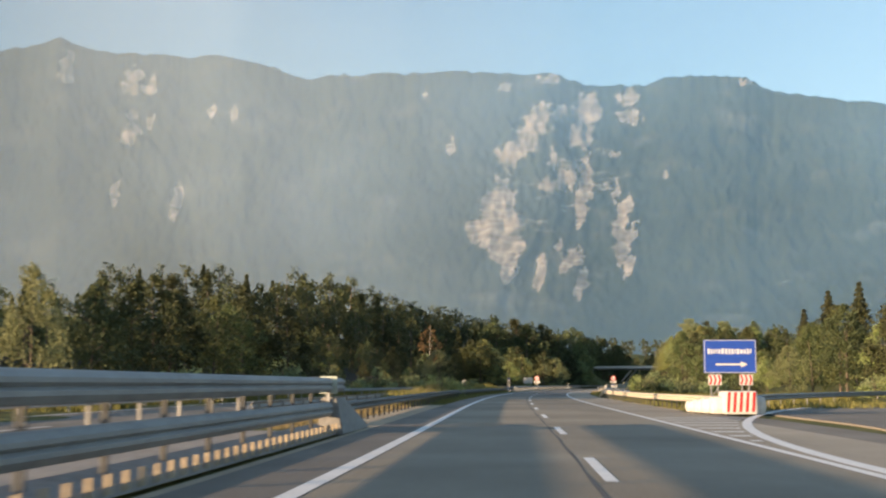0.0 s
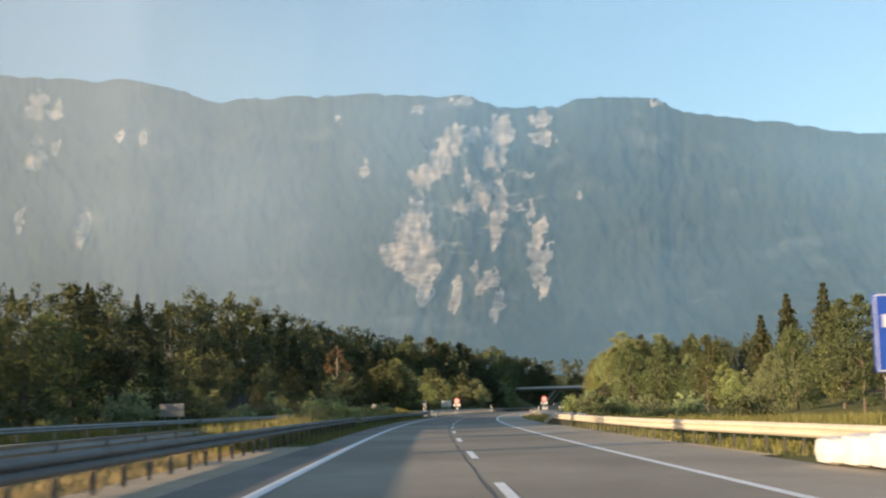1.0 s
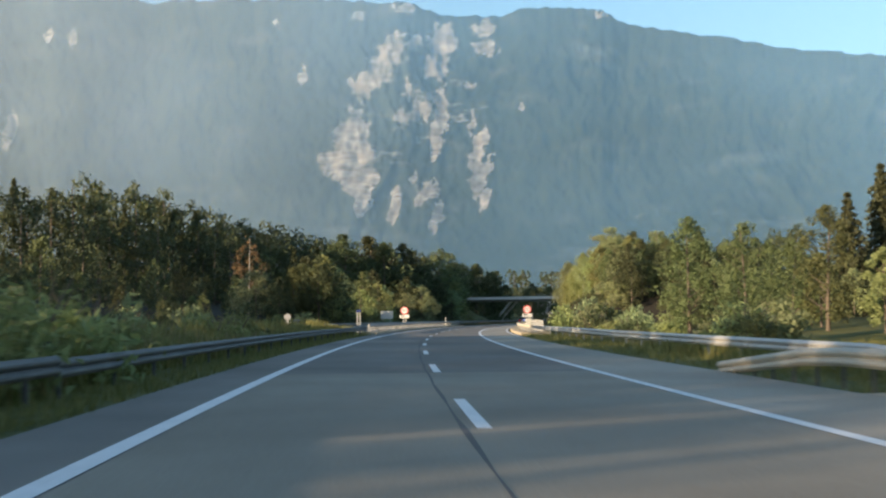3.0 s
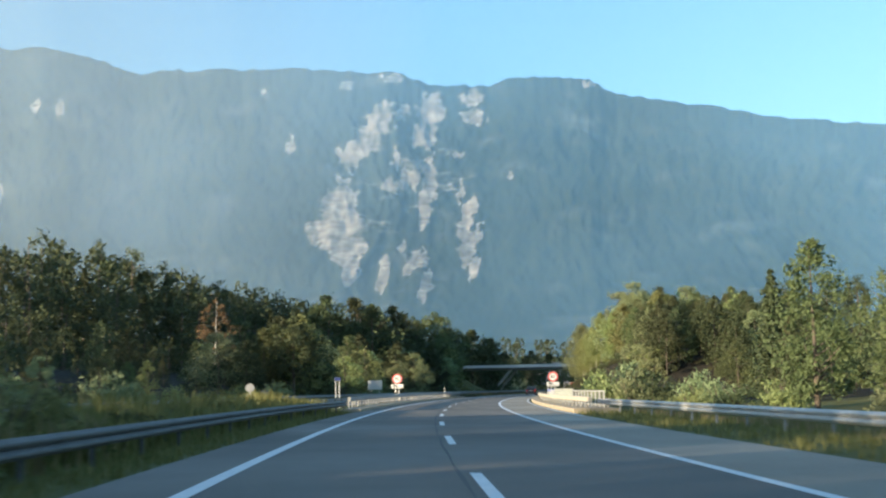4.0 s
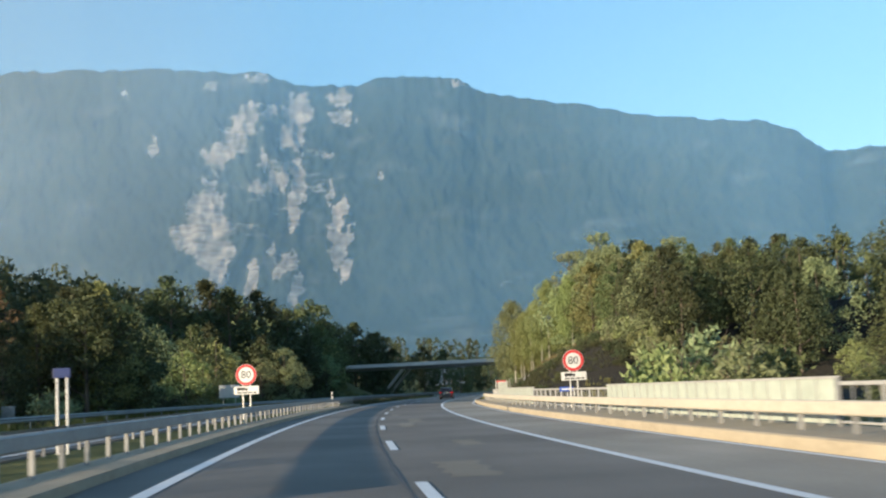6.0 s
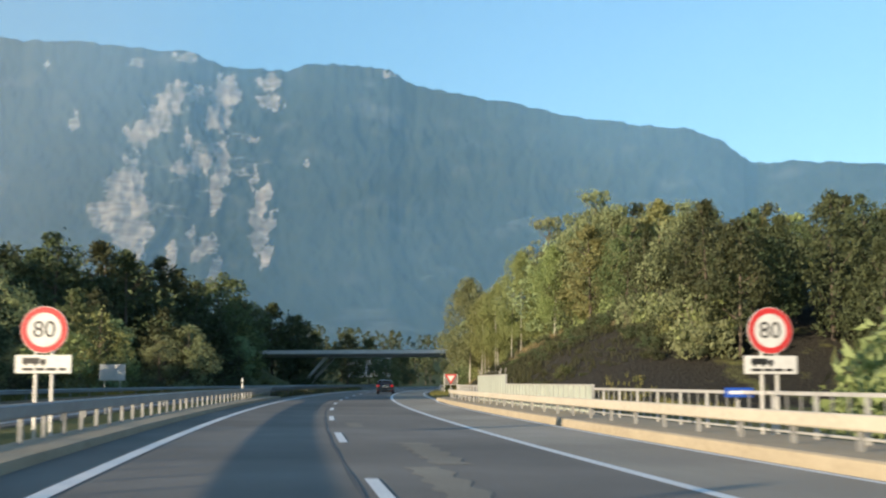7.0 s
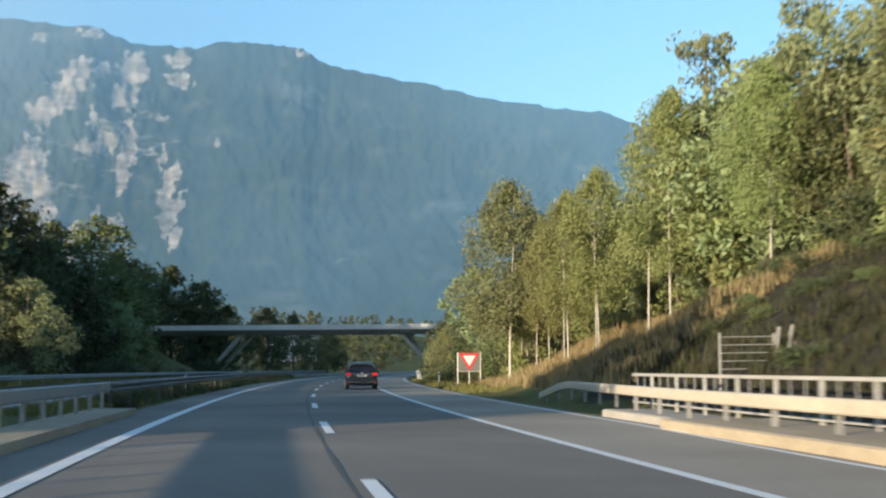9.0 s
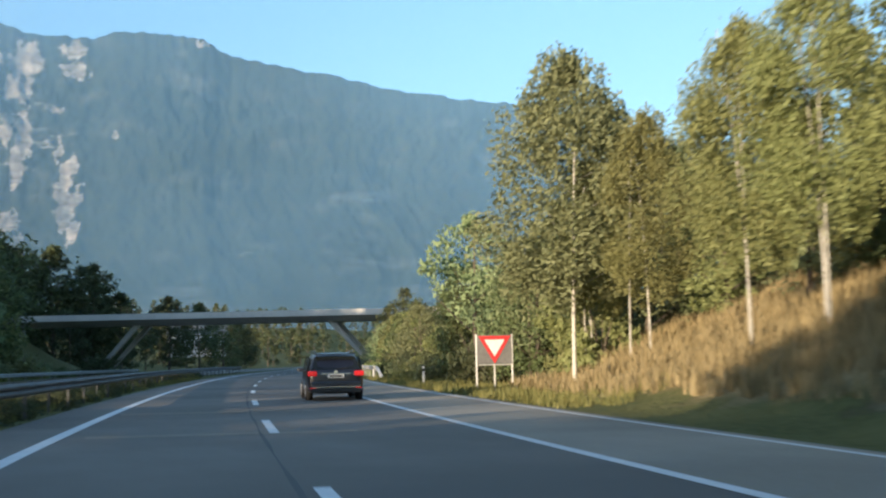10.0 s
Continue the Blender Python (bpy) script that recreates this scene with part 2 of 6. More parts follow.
# yellow and pale leaf tones also carry low sunlight on the crowns
M_LEAF_GOLD = foliage("sunlit_yellow_leaves", (0.175, 0.20, 0.066), (0.33, 0.36, 0.155), 0.35)
M_LEAF_PALE = foliage("pale_leaves", (0.165, 0.205, 0.095), (0.34, 0.39, 0.20), 0.35)
M_LEAF_BROWN = foliage("browning_leaves", (0.12, 0.075, 0.04), (0.24, 0.15, 0.08))
M_NEEDLE = foliage("needles", (0.035, 0.048, 0.024), (0.095, 0.105, 0.048), 0.2)

# ---- ground, roads ----
def spaced(lo, hi, step, far_lo, far_hi, grow=1.22):
    mid = list(np.arange(lo, hi + step * 0.5, step))
    d, v = step, hi
    up = []
    while v < far_hi:
        d *= grow
        v += d
        up.append(v)
    d, v = step, lo
    dn = []
    while v > far_lo:
        d *= grow
        v -= d
        dn.append(v)
    return dn[::-1] + mid + up


gx = spaced(-60, 90, 2.0, -4900, 4900)
gy = spaced(-30, 500, 3.5, -4900, 4800)
gverts, gfaces = [], []
for y in gy:
    for x in gx:
        if -900 < x < 900 and -600 < y < 1300:
            s_, l_ = road_place(x, y)
            z = ground_height(s_, l_)
        else:
            z = -0.06 + (14.0 if x < -200 else 2.0)
        gverts.append((x, y, z))
nx = len(gx)
for j in range(len(gy) - 1):
    for i in range(nx - 1):
        a = j * nx + i
        gfaces.append((a, a + 1, a + 1 + nx, a + nx))
def land_material():
    """Short grass, bare dark earth that holds the steep bank's shade in its colour, and dry yellow grass at the bank's
    sunny end.
    """
    m, nt, b = material("land")
    big, small = world_noise(nt, 0.18), world_noise(nt, 5.0, 4.0)
    col = mixed(nt, ramp(nt, big, 0.3, 0.7), (0.055, 0.075, 0.022), (0.17, 0.165, 0.06))
    col = mixed(nt, ramp(nt, small, 0.3, 0.85), col, (0.20, 0.19, 0.075))
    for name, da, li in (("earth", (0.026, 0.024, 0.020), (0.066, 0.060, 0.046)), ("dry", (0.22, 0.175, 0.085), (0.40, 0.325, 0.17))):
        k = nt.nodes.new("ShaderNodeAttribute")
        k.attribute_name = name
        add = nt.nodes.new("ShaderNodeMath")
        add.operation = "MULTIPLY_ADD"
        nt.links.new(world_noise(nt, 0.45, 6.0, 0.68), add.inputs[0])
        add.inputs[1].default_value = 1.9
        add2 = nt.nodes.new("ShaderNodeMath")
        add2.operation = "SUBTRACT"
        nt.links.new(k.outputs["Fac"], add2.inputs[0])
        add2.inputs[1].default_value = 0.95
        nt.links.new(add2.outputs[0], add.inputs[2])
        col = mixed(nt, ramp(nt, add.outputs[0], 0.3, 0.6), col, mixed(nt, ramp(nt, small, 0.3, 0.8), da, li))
    nt.links.new(col, b.inputs["Base Color"])
    b.inputs["Roughness"].default_value = 0.95
    b.inputs["Specular IOR Level"].default_value = 0.15
    bumped(nt, b, small, 0.8, 0.15)
    return m


M_LAND = land_material()
ground = tagged(new("ground", mesh_of("ground", gverts, gfaces, (M_LAND,), True)), "grassy valley floor with a wooded bank", "ground", kind="structure")

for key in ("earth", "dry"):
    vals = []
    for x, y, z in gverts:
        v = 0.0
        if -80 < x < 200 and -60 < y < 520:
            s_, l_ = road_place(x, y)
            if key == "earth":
                # this term puts the shade on the bank into the dark ground colour
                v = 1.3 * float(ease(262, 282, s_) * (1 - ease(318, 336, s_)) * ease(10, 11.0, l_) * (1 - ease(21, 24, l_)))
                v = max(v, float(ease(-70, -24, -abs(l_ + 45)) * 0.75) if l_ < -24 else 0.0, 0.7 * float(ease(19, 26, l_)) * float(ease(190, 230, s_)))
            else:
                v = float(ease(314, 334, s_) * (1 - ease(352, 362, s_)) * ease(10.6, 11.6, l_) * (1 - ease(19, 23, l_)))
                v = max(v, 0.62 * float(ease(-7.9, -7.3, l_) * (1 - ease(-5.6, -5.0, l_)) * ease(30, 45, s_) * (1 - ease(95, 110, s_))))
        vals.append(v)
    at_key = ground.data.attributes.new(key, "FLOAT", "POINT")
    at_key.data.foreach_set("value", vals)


def sheet(name, s0, s1, l0, l1, z, mat, label, category, step=4.0, cols=2, depth=0.0):
    """A strip of paving between two offsets; with a depth it is a slab with sides."""
    n = max(2, int((s1 - s0) / step) + 1)
    verts, faces = [], []
    for s in np.linspace(s0, s1, n):
        a, b = (l0(s) if callable(l0) else l0), (l1(s) if callable(l1) else l1)
        for k in range(cols):
            verts.append(at(s, a + (b - a) * k / (cols - 1), z))
    for i in range(n - 1):
        for k in range(cols - 1):
            q = i * cols + k
            faces.append((q, q + 1, q + 1 + cols, q + cols))
    if depth:
        m = len(verts)
        verts += [v - Vector((0, 0, depth)) for v in verts]
        for i in range(n - 1):
            q = i * cols
            faces.append((q, q + cols, q + cols + m, q + m))
            q = i * cols + cols - 1
            faces.append((q + cols, q, q + m, q + cols + m))
        for k in range(cols - 1):
            faces.append((k + 1, k, k + m, k + 1 + m))
            q = (n - 1) * cols + k
            faces.append((q, q + 1, q + 1 + m, q + m))
    return tagged(new(name, mesh_of(name, verts, faces, (mat,))), label, category, kind="structure")


def ramp_left(s):
    return 5.0 + 0.0042 * max(0.0, s - 18) ** 2


road = sheet("road", -160, 900, -3.95, lambda s: 7.35 + 0.65 * float(ease(288, 304, s)) + 1.6 * float(1 - ease(-60, 20, s)) + 1.4 * float(ease(20, 30, s) * (1 - ease(44, 56, s))), 0.0, M_ASPHALT,
             "grey worn asphalt motorway carriageway curving to the right", "road", cols=4, depth=0.3)
slip_road = sheet("slip_road", -160, 120, lambda s: 7.36 if s < 18 else max(7.36 + 2.8 * float(ease(18, 40, s)), ramp_left(s) - 0.6), lambda s: 13.5 if s < 10 else max(13.5, ramp_left(s) + 8.5), -0.004, M_ASPHALT,
                  "asphalt exit lane bending away to the right", "road", depth=0.3)
far_road = sheet("road_opposite", -160, 900, -18.6, -7.9, -0.01, M_ASPHALT, "opposite asphalt carriageway beyond the median", "road", depth=0.3)
sheet("shoulder", -160, 900, 4.80, lambda s: 7.30 + 0.6 * float(ease(288, 304, s)), 0.004, M_ASPHALT_PALE, "paler bleached asphalt of the hard shoulder", "road")
sheet("old_surfacing", -160, 121, -2.36, 4.55, 0.004, M_ASPHALT_OLD, "older bleached asphalt surfacing of the lanes", "road", cols=3)
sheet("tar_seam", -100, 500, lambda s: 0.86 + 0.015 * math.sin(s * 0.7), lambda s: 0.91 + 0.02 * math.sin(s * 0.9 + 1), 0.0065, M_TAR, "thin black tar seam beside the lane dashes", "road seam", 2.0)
# pale patches; those at 88 and 98 are bands of sunlight painted on
for s0, s1, l0, w in ((228, 233.5, 1.75, 0.5), (234, 241, 2.2, 0.55), (250, 254, 1.5, 0.4), (262, 262.6, -2.2, 6.2), (275.5, 276.1, -2.2, 6.4), (316.5, 317.0, -2.0, 6.0), (331, 331.6, -2.0, 4.5), (341, 341.8, -2.2, 4.8),
                      (202, 206, 1.6, 0.7), (212, 215, 2.6, 0.5), (98, 99, 0.7, 3.6), (88, 88.8, 0.65, 3.7)):
    sheet("worn_patch", s0, s1, lambda s, q=l0: q + 0.06 * math.sin(s * 5), lambda s, q=l0, k=w: q + k + 0.07 * math.sin(s * 4 + 2), 0.0055, M_ASPHALT_OLD, "pale patch in the asphalt for wear and sunlit bands", "road patch", 0.25)


def marking(name, s0, s1, l0, l1, label, step=3.0):
    return sheet(name, s0, s1, l0, l1, 0.0085, M_PAINT, label, "road marking", step)


marking("edge_line", -160, 700, -2.62, -2.38, "solid white edge line beside the median")
marking("edge_line", -160, 700, 4.57, 4.77, "solid white edge line beside the shoulder")
marking("edge_line", 178, 420, lambda s: 7.10 + 0.45 * float(ease(290, 306, s)), lambda s: 7.24 + 0.45 * float(ease(290, 306, s)), "thin white line along the kerb")
marking("edge_line", 14, 110, lambda s: ramp_left(s) - 0.15, lambda s: ramp_left(s) + 0.15, "white line at the left of the exit lane")
marking("edge_line", -160, 700, -18.1, -17.9, "edge line of the opposite carriageway")
marking("edge_line", -160, 700, -8.6, -8.4, "edge line of the opposite carriageway")
for k in range(-6, 40):
    s_ = 36.34 + 15.0 * k
    marking("lane_dash", s_ - 5.2, s_, 1.03, 1.20, "white dash between the lanes", 2.6)
    if k % 2 == 0:
        marking("lane_dash", s_ - 5.2, s_, -13.3, -13.15, "white dash of the opposite carriageway", 2.6)
for k in range(8):
    s_ = 27.5 + 2.6 * k
    marking("hatch_bar", s_, s_ + 0.55, 4.9, lambda s: ramp_left(s) - 0.25, "white hatch bar in the exit nose", 0.55)
sheet("gravel_strip", 34, 75, -5.6, -3.96, -0.02, M_SAND, "pale sandy strip beside the median rail", "verge")
sheet("gravel_strip", -40, 34, -4.2, -3.96, -0.02, M_SAND, "pale sandy strip under the parapet", "verge")
# dark concrete tone stands for the shade between the parapets
sheet("bridge_deck", -60, 34, -7.6, -4.95, -0.02, M_DECK, "grey concrete between the bridge parapets, toned as in shade", "bridge deck")
sheet("gravel_strip", 60, 112, 7.36, 7.9, -0.02, M_SAND, "pale gravel verge", "verge")

# ---- mountain ----
HUB = at(155.0)
RIDGE = [(-62, 1.0), (-45, 3.0), (-33, 8.5), (-27, 13.6), (-22.5, 14.5), (-20.8, 15.1), (-19.2, 14.7), (-15.6, 14.65), (-13.4, 14.75), (-11.6, 14.5), (-9.8, 13.9),
         (-7.8, 14.1), (-3.5, 14.3), (-1.9, 14.3), (2.2, 14.1), (3.4, 13.65), (5.2, 13.5), (8.2, 13.92), (10.7, 13.65), (11.9, 13.0), (17.0, 12.05),
         (19.4, 11.5), (23.7, 10.95), (25.2, 10.45), (26.5, 9.45), (30.0, 9.3), (33.0, 9.0), (45, 8.0), (70, 7.0)]
ROCKS = [(-0.65, 8.32, 0.88, 0.75), (-0.70, 7.25, 1.26, 0.86), (-0.22, 6.39, 0.75, 0.80), (-0.17, 5.48, 0.35, 0.59), (1.12, 12.13, 0.56, 0.67), (0.58, 11.27, 0.64, 0.64), (-0.06, 10.57, 0.70, 0.54), (-0.43, 9.47, 0.38, 0.24), (3.45, 12.47, 0.56, 0.75), (3.16, 11.35, 0.51, 0.64), (3.29, 8.59, 0.35, 1.07), (5.17, 8.00, 0.29, 0.75), (4.98, 7.19, 0.35, 0.80)]
CRAGS = [(2.17, 12.34, 0.29, 0.48), (1.63, 9.10, 0.32, 0.32), (2.38, 9.39, 0.29, 0.40), (2.78, 9.66, 0.21, 0.64), (3.37, 9.87, 0.19, 0.75), (3.10, 7.62, 0.29, 0.43), (5.33, 13.01, 0.51, 0.29), (5.46, 12.18, 0.54, 0.38), (5.06, 6.23, 0.29, 0.75), (1.23, 5.16, 0.24, 0.91), (2.84, 5.77, 0.59, 0.38), (3.16, 4.68, 0.32, 0.64),
         (-17.60, 11.38, 0.39, 0.63), (-15.55, 8.26, 0.24, 0.87), (-17.53, 13.55, 0.44, 0.58)]
SMALL_ROCKS = [(1.90, 10.33, 0.13, 0.46), (4.77, 8.78, 0.11, 0.59), (5.41, 5.48, 0.19, 0.59), (5.54, 6.93, 0.13, 0.54), (2.09, 6.50, 0.16, 0.32), (2.43, 5.59, 0.19, 0.38), (4.74, 10.46, 0.24, 0.19), (-2.93, 10.92, 0.24, 0.38), (7.04, 9.45, 0.11, 0.19), (1.52, 13.89, 0.64, 0.16), (-0.38, 13.52, 0.24, 0.32),
               (10.75, 13.5, 0.26, 0.14), (-20.4, 13.9, 0.30, 0.60), (-16.7, 13.2, 0.25, 0.50), (-13.0, 12.2, 0.20, 0.40), (-16.69, 11.66, 0.17, 0.34), (-18.26, 8.57, 0.19, 0.68), (-13.90, 12.36, 0.14, 0.39), (-4.04, 13.29, 0.14, 0.19)]


def leaning_noise(nt, scale, detail, rough, stretch, lean):
    """Streaky noise whose streaks lean over to the right as they rise."""
    g = nt.nodes.new("ShaderNodeNewGeometry")
    turn_ = nt.nodes.new("ShaderNodeMapping")
    turn_.inputs["Rotation"].default_value = (0.0, -lean, 0.0)
    nt.links.new(g.outputs["Position"], turn_.inputs[0])
    mp = nt.nodes.new("ShaderNodeMapping")
    mp.inputs["Scale"].default_value = stretch
    nt.links.new(turn_.outputs[0], mp.inputs[0])
    n = nd(nt, "TexNoise", Scale=scale, Detail=detail, Roughness=rough)
    nt.links.new(mp.outputs[0], n.inputs["Vector"])
    return n.outputs[0]


def scaled(nt, value, k):
    mul = nt.nodes.new("ShaderNodeMath")
    mul.operation = "MULTIPLY"
    nt.links.new(value, mul.inputs[0])
    mul.inputs[1].default_value = k
    return mul.outputs[0]


def mountain():
    az = np.concatenate([np.arange(-60, -24, 0.6), np.arange(-24, 34, 0.085), np.arange(34, 70, 0.6)])
    uu = np.concatenate([np.linspace(0, 1, 190), 1 + np.linspace(0.03, 0.5, 5)])
    ra, rel = np.array(RIDGE).T
    verts, rock = [], []
    for a in az:
        er = float(np.interp(a, ra, rel)) + 0.13 * noise.fractal((a * 0.9, 0, 4.0), 1.0, 2.0, 1)
        jag = radians(0.10 * noise.fractal((a * 2.5, 0, 8.0), 0.8, 2.0, 4))
        rr = 4400 + 120 * noise.noise((a * 0.12, 2.0, 0.0)) + (104 if a > 26.3 else 0) + 17 * min(18.0, max(0.0, -4 - a))
        r0 = 2150 + 120 * noise.noise((a * 0.08, 7.0, 0.0)) + 17 * min(18.0, max(0.0, -4 - a))
        zr = rr * math.tan(radians(er))
        for u in uu:
            if u <= 1:
                p = 0.30 * u + 0.70 * u ** 1.9
                # gullies and buttresses run down the face
                bend = 1.6 * noise.noise((a * 0.15, u * 2.2, 17.0))
                gul = noise.ridged_multi_fractal((a * 0.16 + bend, u * 1.5, 1.0), 1.25, 2.1, 3, 1.0, 2.0) - 1.0
                fine = noise.fractal((a * 1.3 + bend, u * 13.0, 5.0), 0.8, 2.0, 6)
                amp = min(1.0, u * 3) * min(1.0, (1.02 - u) * 6)
                r = r0 + (rr - r0) * u - ((34 - 26 * float(1 - ease(-8, 0, a))) * gul + 4 * fine) * amp
                z = zr * p * (1 + 0.011 * fine * amp) + rr * jag * u ** 24
                el = math.degrees(math.atan2(z, r))
                w = 0.0
                for crags, warp, edge in ((ROCKS, 0.8, 1.0), (CRAGS, 0.7, 0.80), (SMALL_ROCKS, 0.7, 0.85)):
                    wa = a + warp * 0.32 * noise.fractal((a * 3.0, el * 2.0, 9.0), 0.8, 2.0, 4)
                    we = el + warp * 0.5 * noise.fractal((a * 3.0, el * 1.6, 13.0), 0.8, 2.0, 4)
                    for ca, ce, ha, he in crags:
                        if abs(wa - ca) < ha * 1.5 + 0.4 * he and abs(we - ce) < he * 1.5:
                            d = ((wa - ca - 0.22 * (we - ce)) / ha) ** 2 + ((we - ce) / he) ** 2
                            w = max(w, min(edge, 1.35 - 0.75 * d))
                w = max(w, 0.30 - 0.22 * (((a - 2.3 - 0.2 * (el - 9.5)) / 3.6) ** 2 + ((el - 9.3) / 4.2) ** 2))
                w = max(w, (0.5 * noise.fractal((a * 1.7, el * 0.8, 31.0), 0.9, 2.0, 5) - 0.36) * 1.1)
            else:
                r, z, w = rr + (u - 1) * 900, zr * (1 - 0.25 * (u - 1)) + rr * jag, 0.0
            t = radians(a)
            verts.append((HUB.x + r * math.sin(t), HUB.y + r * math.cos(t), z - 1.0))
            rock.append(min(1.0, max(0.0, w)))
    n = len(uu)
    faces = [(i * n + j, i * n + j + 1, (i + 1) * n + j + 1, (i + 1) * n + j) for i in range(len(az) - 1) for j in range(n - 1)]
    m, nt, b = material("mountain")
    g = nt.nodes.new("ShaderNodeNewGeometry")
    at_ = nt.nodes.new("ShaderNodeAttribute")
    at_.attribute_name = "rock"
    big, mid = world_noise(nt, 0.0016, 6.0, 0.6), world_noise(nt, 0.012, 6.0, 0.65)
    trees = world_noise(nt, 0.07, 3.0, 0.6)
    wood = mixed(nt, ramp(nt, big, 0.35, 0.65), (0.022, 0.030, 0.018), (0.040, 0.049, 0.028))
    wood = mixed(nt, ramp(nt, trees, 0.3, 0.75), wood, (0.018, 0.026, 0.016))
    wood = mixed(nt, ramp(nt, mid, 0.54, 0.9), wood, (0.075, 0.078, 0.06))
    # faint scree runs between the trees
    scree = leaning_noise(nt, 0.0052, 6.0, 0.62, (1.0, 1.0, 0.16), 0.06)
    wood = mixed(nt, scaled(nt, ramp(nt, scree, 0.56, 0.74), 0.5), wood, (0.15, 0.145, 0.125))
    stone = mixed(nt, ramp(nt, mid, 0.35, 0.65), (0.20, 0.17, 0.13), (0.46, 0.40, 0.325))
    stone = mixed(nt, ramp(nt, leaning_noise(nt, 0.022, 6.0, 0.72, (1, 1, 0.22), 0.30), 0.44, 0.66), stone, (0.13, 0.12, 0.09))
    rk = nt.nodes.new("ShaderNodeMath")
    rk.operation = "ADD"
    nt.links.new(at_.outputs["Fac"], rk.inputs[0])
    off = nt.nodes.new("ShaderNodeMapRange")
    nt.links.new(leaning_noise(nt, 0.014, 9.0, 0.74, (1.0, 1.0, 0.26), 0.36), off.inputs[0])
    off.inputs[1].default_value, off.inputs[2].default_value = 0.3, 0.7
    off.inputs[3].default_value, off.inputs[4].default_value = -0.62, 0.40
    nt.links.new(off.outputs[0], rk.inputs[1])
    c = mixed(nt, ramp(nt, rk.outputs[0], 0.26, 0.62), wood, stone)
    nt.links.new(c, b.inputs["Base Color"])
    b.inputs["Roughness"].default_value, b.inputs["Specular IOR Level"].default_value = 0.95, 0.1
    # the cliffs are cracked and ribbed, the woods finely tufted
    crack = nt.nodes.new("ShaderNodeMath")
    crack.operation = "MULTIPLY"
    nt.links.new(leaning_noise(nt, 0.03, 7.0, 0.7, (1.0, 1.0, 0.32), 0.34), crack.inputs[0])
    nt.links.new(ramp(nt, rk.outputs[0], 0.26, 0.62), crack.inputs[1])
    both = nt.nodes.new("ShaderNodeMath")
    both.operation = "MULTIPLY_ADD"
    nt.links.new(crack.outputs[0], both.inputs[0])
    both.inputs[1].default_value = 7.0
    nt.links.new(trees, both.inputs[2])
    bumped(nt, b, both.outputs[0], 0.2, 9.0)
    me = mesh_of("mountain", verts, faces, (m,), True)
    attr = me.attributes.new("rock", "FLOAT", "POINT")
    attr.data.foreach_set("value", rock)
    return tagged(new("mountain", me), "steep wooded mountain wall with pale rock cliffs", "mountain", kind="structure")


mountain()


